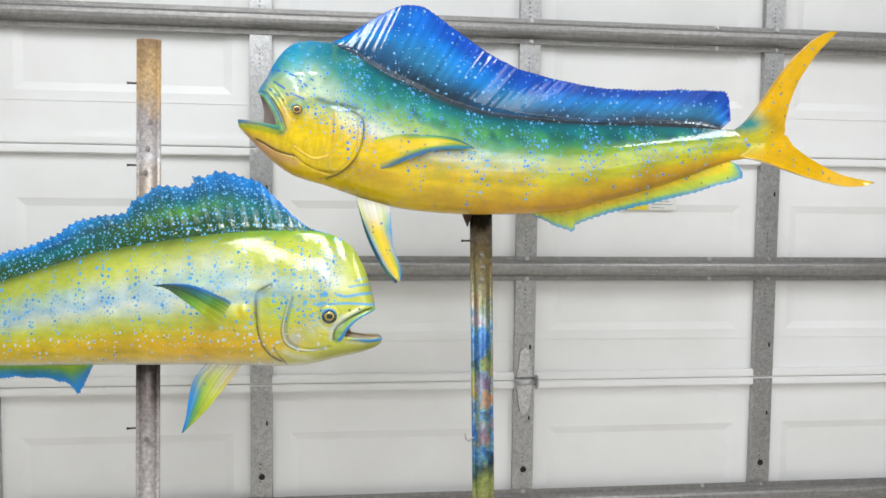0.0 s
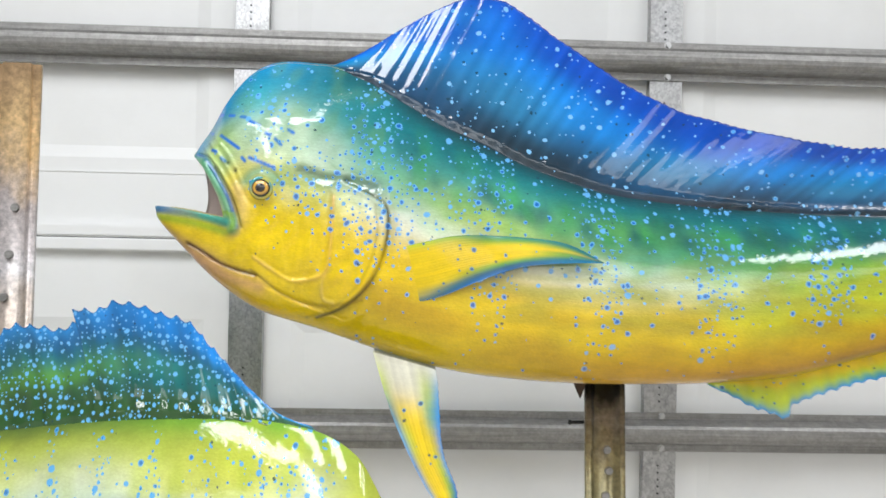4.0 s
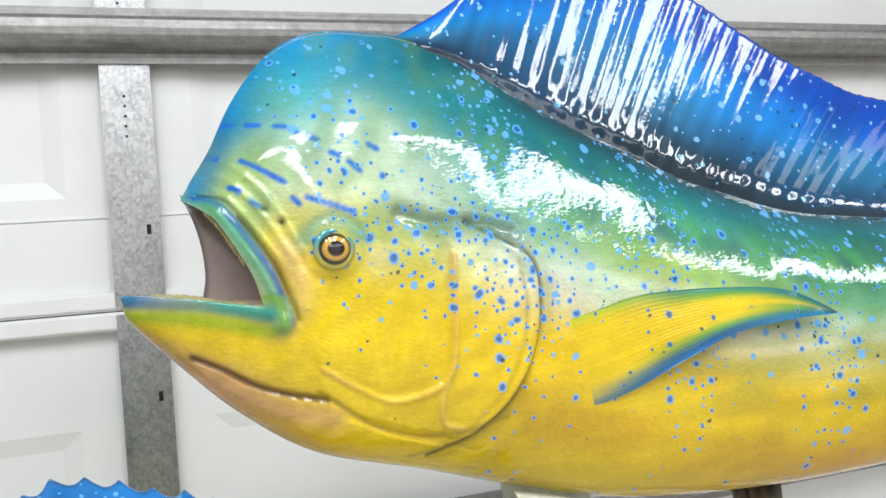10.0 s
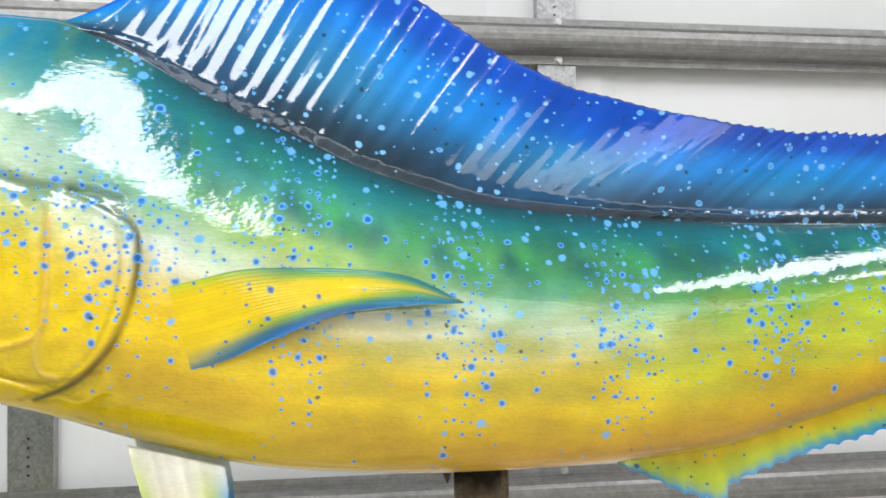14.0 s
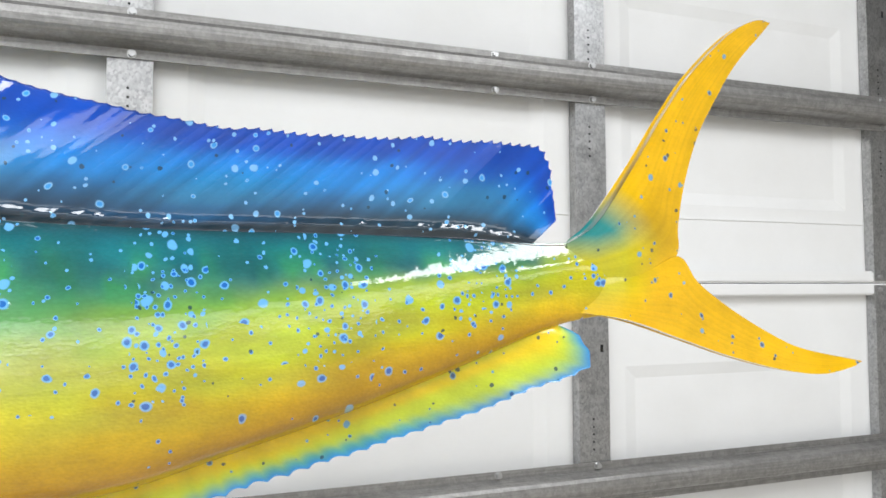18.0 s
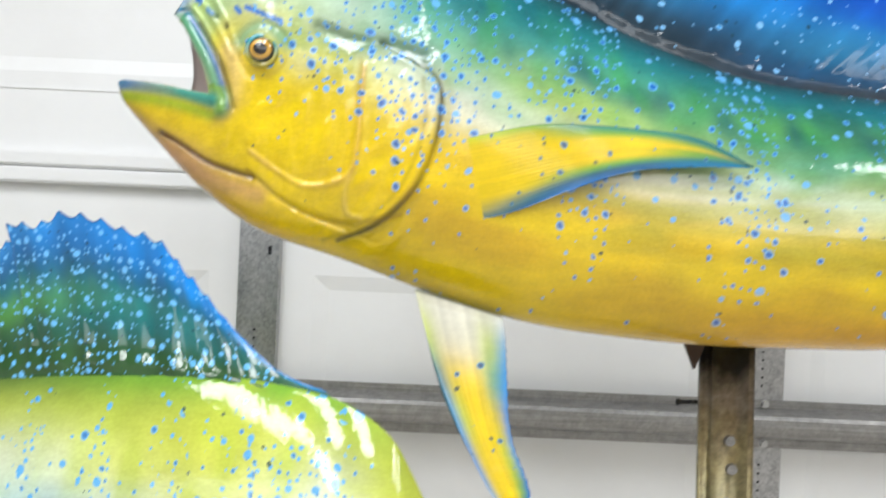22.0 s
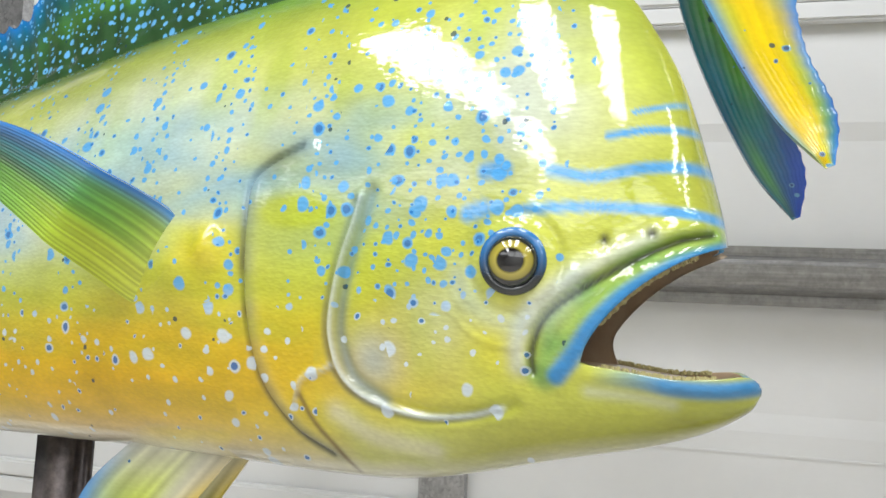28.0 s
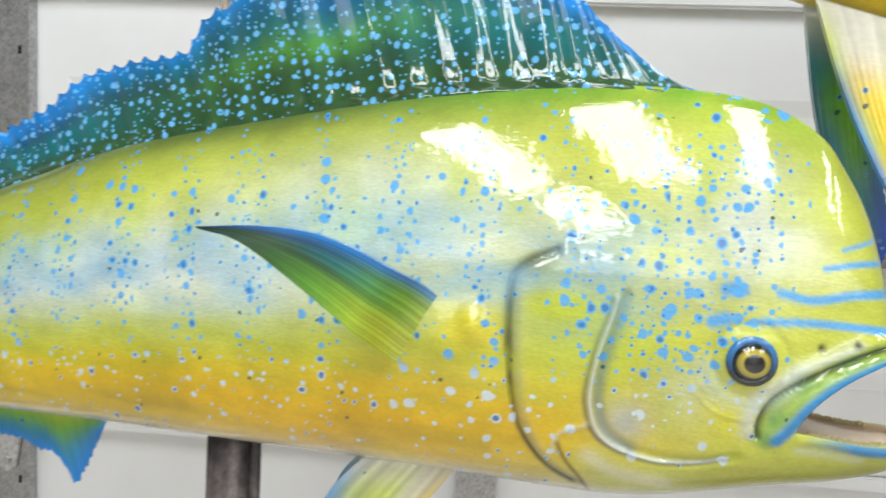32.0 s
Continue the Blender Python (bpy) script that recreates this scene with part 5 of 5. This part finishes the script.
def marks_b(colour, x, z, q, s):
    gill, preop, lip, jaw, jowl, groove = lines_at(x, z, GILL_B, PREOP_B, LIP_B, JAW_B, JOWL_B, MAX_B)
    # pearl haze over forehead and cheek, with greener clouds between
    colour = tint(colour, 0.6 * np.exp(-(np.hypot((x + 0.045) / 1.2, z - 1.525) / 0.03) ** 2), (0.66, 0.76, 0.72))
    colour = tint(colour, 0.5 * np.exp(-(np.hypot(x + 0.055, z - 1.445) / 0.022) ** 2), (0.66, 0.74, 0.60))
    colour = tint(colour, 0.45 * (s < 0.2) * blotch(x, z, 0.025, 22) ** 2, (0.52, 0.60, 0.06))
    # yellow airbrushed under the eye, on the gill cover and behind it
    colour = tint(colour, 0.6 * np.exp(-(np.hypot(x + 0.028, (z - 1.437) * 0.9) / 0.016) ** 2), (0.86, 0.78, 0.02))
    colour = tint(colour, 0.5 * np.exp(-(np.hypot((x + 0.055) * 1.2, z - 1.482) / 0.017) ** 2), (0.74, 0.74, 0.03))
    colour = tint(colour, 0.55 * np.exp(-(np.hypot((x + 0.136) * 1.6, z - 1.462) / 0.03) ** 2), (0.66, 0.66, 0.01))
    colour = tint(colour, 0.6 * np.exp(-(np.hypot((x + 0.180) * 1.3, (z - 1.475) * 0.6) / 0.022) ** 2), (0.86, 0.72, 0.01))
    # gill slit and gill-cover ridge: groove shade is painted in as dark tints
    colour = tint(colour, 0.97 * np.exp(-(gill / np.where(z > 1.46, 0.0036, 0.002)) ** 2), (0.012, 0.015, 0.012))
    colour = tint(colour, 0.4 * np.exp(-(np.hypot(x + 0.15, (z - 1.515) * 1.2) / 0.016) ** 2), (0.10, 0.13, 0.06))
    colour = tint(colour, 0.55 * np.exp(-(near(x, z, tuple((a + 0.005, b) for a, b in GILL_B)) / 0.004) ** 2), (0.26, 0.27, 0.20))
    colour = tint(colour, 0.8 * np.exp(-(near(x, z, tuple((a + 0.005, b) for a, b in PREOP_B[:7])) / 0.0036) ** 2), (0.18, 0.27, 0.28))
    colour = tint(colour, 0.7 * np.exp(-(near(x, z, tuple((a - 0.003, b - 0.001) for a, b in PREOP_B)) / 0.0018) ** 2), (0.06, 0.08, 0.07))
    colour = tint(colour, 0.75 * np.exp(-(np.hypot(x + 0.088, z - 1.425) / 0.014) ** 2), (0.50, 0.60, 0.64))
    colour = tint(colour, 0.8 * np.exp(-(preop / 0.0014) ** 2), (0.76, 0.84, 0.84))
    colour = tint(colour, 0.6 * np.exp(-(jowl / 0.0012) ** 2), (0.7, 0.72, 0.66))
    colour = tint(colour, 0.5 * np.exp(-(np.hypot(x + 0.125, z - 1.485) / 0.03) ** 2), (0.48, 0.62, 0.03))
    # jaws: green upper lip with a blue rim, white skin round its rear end
    colour = tint(colour, 0.75 * np.exp(-(near(x, z, tuple((a - 0.006, b + 0.003) for a, b in MAX_B[1:])) / 0.005) ** 2), (0.72, 0.76, 0.68))
    band = np.exp(-(near(x, z, tuple(((a + c) / 2, (b + d) / 2) for (a, b), (c, d) in zip(LIP_B[:6], MAX_B))) / 0.008) ** 4)
    colour = tint(colour, 0.9 * band, (0.36, 0.52, 0.10))
    colour = tint(colour, 0.5 * band * blotch(x, z, 0.008, 24), (0.10, 0.34, 0.10))
    # near-black line paints shade into the groove behind the lip
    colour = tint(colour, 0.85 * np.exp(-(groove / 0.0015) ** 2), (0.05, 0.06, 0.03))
    colour = tint(colour, 0.95 * np.exp(-(near(x, z, tuple((a + 0.0015, b - 0.002) for a, b in LIP_B)) / 0.0042) ** 4), (0.01, 0.28, 0.72))
    colour = tint(colour, 0.92 * np.exp(-(jaw / 0.004) ** 4) * np.clip((x - 0.012) / 0.03, 0, 1), (0.01, 0.28, 0.70))
    colour = tint(colour, 0.5 * np.exp(-(near(x, z, tuple((a, b - 0.007) for a, b in JAW_B[2:])) / 0.003) ** 2), (0.70, 0.74, 0.62))
    eye = np.hypot(x - EYE_B[0], z - EYE_B[1])
    colour = tint(colour, 0.4 * np.exp(-((eye - 0.026) / 0.006) ** 2) * np.clip((EYE_B[1] - z) / 0.01 + 0.5, 0, 1), (0.55, 0.68, 0.72))
    for line, w in ((((0.067, 1.491), (0.035, 1.494), (0.009, 1.495), (-0.016, 1.494)), 0.0019), (((0.06, 1.513), (0.034, 1.512), (0.011, 1.508), (-0.007, 1.511)), 0.0021), (((0.054, 1.53), (0.034, 1.529), (0.017, 1.526)), 0.0014), (((0.049, 1.543), (0.027, 1.537)), 0.0009),
                    (((-0.028, 1.512), (-0.036, 1.511)), 0.0032), (((-0.036, 1.494), (-0.043, 1.492)), 0.0032)):
        d = near(x, z, line)
        colour = tint(colour, np.clip(1.7 - d / w, 0, 1) * 0.95, (0.10, 0.42, 0.85))
    for a, b in ((0.017, 1.481), (0.036, 1.484)):
        colour = tint(colour, np.exp(-(np.hypot(x - a, z - b) / 0.0022) ** 2), (0.03, 0.03, 0.02))
    colour = tint(colour, 0.8 * np.clip((s - 0.12) / 0.06, 0, 1) * np.exp(-((q - 0.58) / 0.13) ** 2) * blotch(x * 0.5, z * 1.8, 0.03, 8), (0.28, 0.50, 0.68))
    colour = tint(colour, 0.45 * (s > 0.12) * np.exp(-((q - 0.75) / 0.15) ** 2) * blotch(x * 1.5, z * 0.5, 0.03, 9) ** 1.5, (0.42, 0.54, 0.03))
    colour = tint(colour, 0.7 * np.exp(-(np.hypot(x + 0.19, (z - 1.468)) / 0.02) ** 2), (0.80, 0.66, 0.02))
    colour = tint(colour, 0.5 * (s > 0.15) * np.exp(-((q - 0.24) / 0.07) ** 2) * blotch(x * 0.7, z, 0.05, 10), (0.84, 0.56, 0.003))
    colour = tint(colour, 0.5 * (s > 0.2) * np.exp(-((q - 0.34) / 0.12) ** 2) * blotch(x * 0.35, z * 2.6, 0.03, 31) ** 1.5, (0.46, 0.50, 0.03))
    colour = tint(colour, 0.4 * (s > 0.25) * np.exp(-((q - 0.14) / 0.06) ** 2) * blotch(x * 0.4, z * 2, 0.03, 32) ** 2, (0.40, 0.30, 0.02))
    # shade painted in: olive along lower jaw and throat, brown crease under the gill cover
    colour = tint(colour, 0.6 * np.clip((0.15 - s) / 0.05, 0, 1) * np.exp(-((q - 0.03) / 0.07) ** 2), (0.30, 0.29, 0.02))
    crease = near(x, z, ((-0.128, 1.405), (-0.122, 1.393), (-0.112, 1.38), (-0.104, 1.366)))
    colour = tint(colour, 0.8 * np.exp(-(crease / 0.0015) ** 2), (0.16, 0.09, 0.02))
    colour = tint(colour, 0.6 * np.exp(-(near(x, z, ((-0.108, 1.398), (-0.09, 1.388), (-0.06, 1.383))) / 0.006) ** 2), (0.80, 0.76, 0.60))
    belly = np.clip((0.05 - q) / 0.05, 0, 1)
    return tint(colour, 0.6 * belly, (0.8, 0.78, 0.66))


def dots_b(x, z, q, s):
    rows = 0.15 + 1.1 * np.clip(np.sin(x * 110 + z * 14), 0, 1)
    flank = np.clip(1.1 - np.abs(q - 0.6) * 2.2, 0, 1) * 0.52 * rows
    head = np.exp(-(np.hypot(x + 0.055, z - 1.475) / 0.045) ** 2) * 0.75 + np.exp(-(np.hypot(x + 0.03, z - 1.56) / 0.05) ** 2) * 0.55
    head *= 0.25 + 0.75 * np.clip((z - 1.415) / 0.04, 0, 1)
    low = 0.12 * (q < 0.33) * (s > 0.2)
    amount = np.clip(flank * (s > 0.15) + head + low, 0, 0.7) * np.clip((s - 0.07) / 0.02, 0, 1)
    return np.stack([amount, np.clip((0.36 - q) * 12, 0, 0.9), np.full_like(q, 0.3)], -1)


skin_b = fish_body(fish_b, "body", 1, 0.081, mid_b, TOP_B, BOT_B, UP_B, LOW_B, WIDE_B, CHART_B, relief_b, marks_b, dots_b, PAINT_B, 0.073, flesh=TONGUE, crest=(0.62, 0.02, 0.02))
glass_eye(fish_b, (EYE_B[0], float(skin_b(EYE_B[0], EYE_B[1])) + 0.0005, EYE_B[1]), 0.0112, (0.50, 0.42, 0.06), (0.02, 0.03, 0.03), ((0.008, 0.012, 0.012), (0.03, 0.2, 0.5)))
mouth_lining(fish_b, 1, 0.081, mid_b, UP_B, LOW_B, WIDE_B, TONGUE, 0.073)
mouth_wall(fish_b, mid_b, MOUTH_B, ((0.05, 1.49), (0.02, 1.475), (0.0, 1.455), (-0.012, 1.435), (-0.005, 1.415)), TONGUE)
tongue(fish_b, 1, 0.081, mid_b, LOW_B, WIDE_B, TONGUE)
teeth(fish_b, 1, 0.081, mid_b, UP_B, LOW_B, WIDE_B, TEETH, 0.073)

FIN_B = fish_paint("green_fin_paint", (0.16, 0.50, 0.88), (0.16, 0.50, 0.88), 96.0, 0.20, 0.85, 0.06, 0.35)
LEAF = fish_paint("olive_fin_paint", (0.05, 0.25, 0.5), (0.01, 0.06, 0.2), 60.0, 0.13, 0.2, 0.06, 0.5)
fin("dorsal_fin", fish_b, ((-0.02, 1.622), (-0.07, 1.626), (-0.17, 1.628), (-0.26, 1.62), (-0.344, 1.604), (-0.46, 1.584), (-0.583, 1.551), (-0.708, 1.51), (-0.82, 1.48), (-0.95, 1.45)),
    ((-0.03, 1.627), (-0.064, 1.638), (-0.103, 1.668), (-0.137, 1.701), (-0.165, 1.727), (-0.205, 1.74), (-0.245, 1.741), (-0.268, 1.731), (-0.296, 1.732), (-0.293, 1.72), (-0.343, 1.711), (-0.378, 1.709), (-0.425, 1.681), (-0.445, 1.662), (-0.521, 1.647), (-0.582, 1.615), (-0.644, 1.591), (-0.706, 1.568), (-0.83, 1.53), (-0.96, 1.49), (-0.97, 1.455)),
    lambda x, z, u, v: mid_b(x) - 0.004 * np.sin(u * 8) * v + 0.016 * (1 - np.exp(-v / 0.38)) , ("gggggggg", "gggggggg", "gTggTggT", "gTGgTggT", "TdTgdTgd", "SbdTbSdb", "bbSbbbbb"), FIN_B, 0.008, 40, 0.0011, 900, 48, (0.95, 0.0, 0.2), 0.005, 11, streak=0.22, bead=0.0024, calm=0.35, rake=0.9)
fin("tail_fin", fish_b, ((-1.03, 1.435), (-1.09, 1.46), (-1.15, 1.53), (-1.21, 1.6), (-1.27, 1.64)), ((-1.03, 1.405), (-1.13, 1.41), (-1.17, 1.47), (-1.22, 1.55), (-1.27, 1.64)),
    lambda x, z, u, v: mid_b(x), ("LLYY", "LLYY"), LEAF, 0.012, 30, 0.0002, 80, 20)
fin("tail_fin", fish_b, ((-1.03, 1.375), (-1.09, 1.365), (-1.17, 1.32), (-1.24, 1.27), (-1.29, 1.25)), ((-1.03, 1.405), (-1.13, 1.41), (-1.17, 1.37), (-1.23, 1.31), (-1.29, 1.25)),
    lambda x, z, u, v: mid_b(x), ("LLYY", "LLYY"), LEAF, 0.012, 30, 0.0002, 80, 20)
fin("anal_fin", fish_b, ((-0.50, 1.352), (-0.56, 1.35), (-0.7, 1.343), (-0.82, 1.342), (-0.95, 1.36)), ((-0.508, 1.344), (-0.53, 1.30), (-0.541, 1.284), (-0.565, 1.305), (-0.637, 1.315), (-0.72, 1.31), (-0.84, 1.315), (-0.96, 1.345)),
    lambda x, z, u, v: mid_b(x), ("LLLL", "GGGG", "STSS", "bbSb"), LEAF, 0.006, 34, 0.0008, 220, 24, (0.3, 0, 0.5), 0.003, 12)
fin("pectoral_fin", fish_b, ((-0.196, 1.483), (-0.233, 1.51), (-0.271, 1.53), (-0.305, 1.536), (-0.338, 1.535)),
    ((-0.222, 1.446), (-0.236, 1.446), (-0.253, 1.469), (-0.284, 1.499), (-0.316, 1.526), (-0.338, 1.534)),
    lambda x, z, u, v: (skin_b(x, z) + 0.007) * (1 - rise(u, 0.34)) + (1.624 + 0.5 * (x + 0.2)) * rise(u, 0.34), ("SBbbd", "lGddd", "mGTgg", "mGggg", "mLGgT", "mLGgg", "mLGgg"), LEAF, 0.006, 24, 0.0003, 160, 90, (0, 0, 0), 0, 13, streak=0.35, along=True)
for shift in (-0.022, 0.03):
    fin("pelvic_fin", fish_b, ((-0.262, 1.364), (-0.288, 1.335), (-0.298, 1.30), (-0.303, 1.26), (-0.311, 1.228)), ((-0.191, 1.366), (-0.214, 1.336), (-0.265, 1.271), (-0.309, 1.228)),
        lambda x, z, u, v, d=shift: mid_b(-0.23) + d * (0.5 + u) , ("wSbSb", "wlSSb", "wlGGS", "wLlGe", "wwLLG", "wYLLG"), LEAF, 0.006, 10, 0.0005, 110, 80, (0.1, 0, 0.5), 0, 14, streak=0.25, along=True)

# ---- small things ----
PAPER = material("paper_label", (0.78, 0.78, 0.74), 0.6)
YELLOW = material("yellow_label", (0.75, 0.6, 0.03), 0.6)
INK = material("printed_ink", (0.25, 0.25, 0.25), 0.6)
sticker = thing("door_sticker", (0.86, 2.262, 1.68), "small yellow and white warning sticker on the garage door", "sticker")
part("yellow_half", box(bmesh.new(), 0.785, 0.862, 2.2598, 2.2607, 1.672, 1.702), YELLOW, sticker)
part("white_half", box(bmesh.new(), 0.865, 0.945, 2.2598, 2.2607, 1.672, 1.702), PAPER, sticker)
for k, (a, b) in enumerate(((0.872, 0.925), (0.872, 0.936), (0.872, 0.91), (0.792, 0.848), (0.792, 0.84))):
    z = 1.697 - 0.009 * (k if k < 3 else k - 3)
    part("printed_line", box(bmesh.new(), a, b, 2.2592, 2.2597, z - 0.0018, z), INK, sticker)

# black gusset and wire hook at the post of the blue fish
bm = bmesh.new()
ring = ((0.262, 1.668), (0.288, 1.668), (0.276, 1.636))
lo = [bm.verts.new((x, 1.80, z)) for x, z in ring]
hi = [bm.verts.new((x, 1.806, z)) for x, z in ring]
bm.faces.new(lo), bm.faces.new(hi)
for k in range(3):
    bm.faces.new((lo[k], lo[(k + 1) % 3], hi[(k + 1) % 3], hi[k]))
part("gusset", bm, material("rusty_tab", (0.055, 0.03, 0.018), 0.7), post_a, "rust-brown welded steel tab")
bm = bmesh.new()
line = [Vector((0.298, 1.806, 1.165)), Vector((0.286, 1.80, 1.158)), Vector((0.279, 1.798, 1.163)), Vector((0.277, 1.798, 1.176))]
for a, b in zip(line, line[1:]):
    rod(bm, a, b, 0.0016, seg=8)
part("wire_hook", bm, BOLT, post_a)
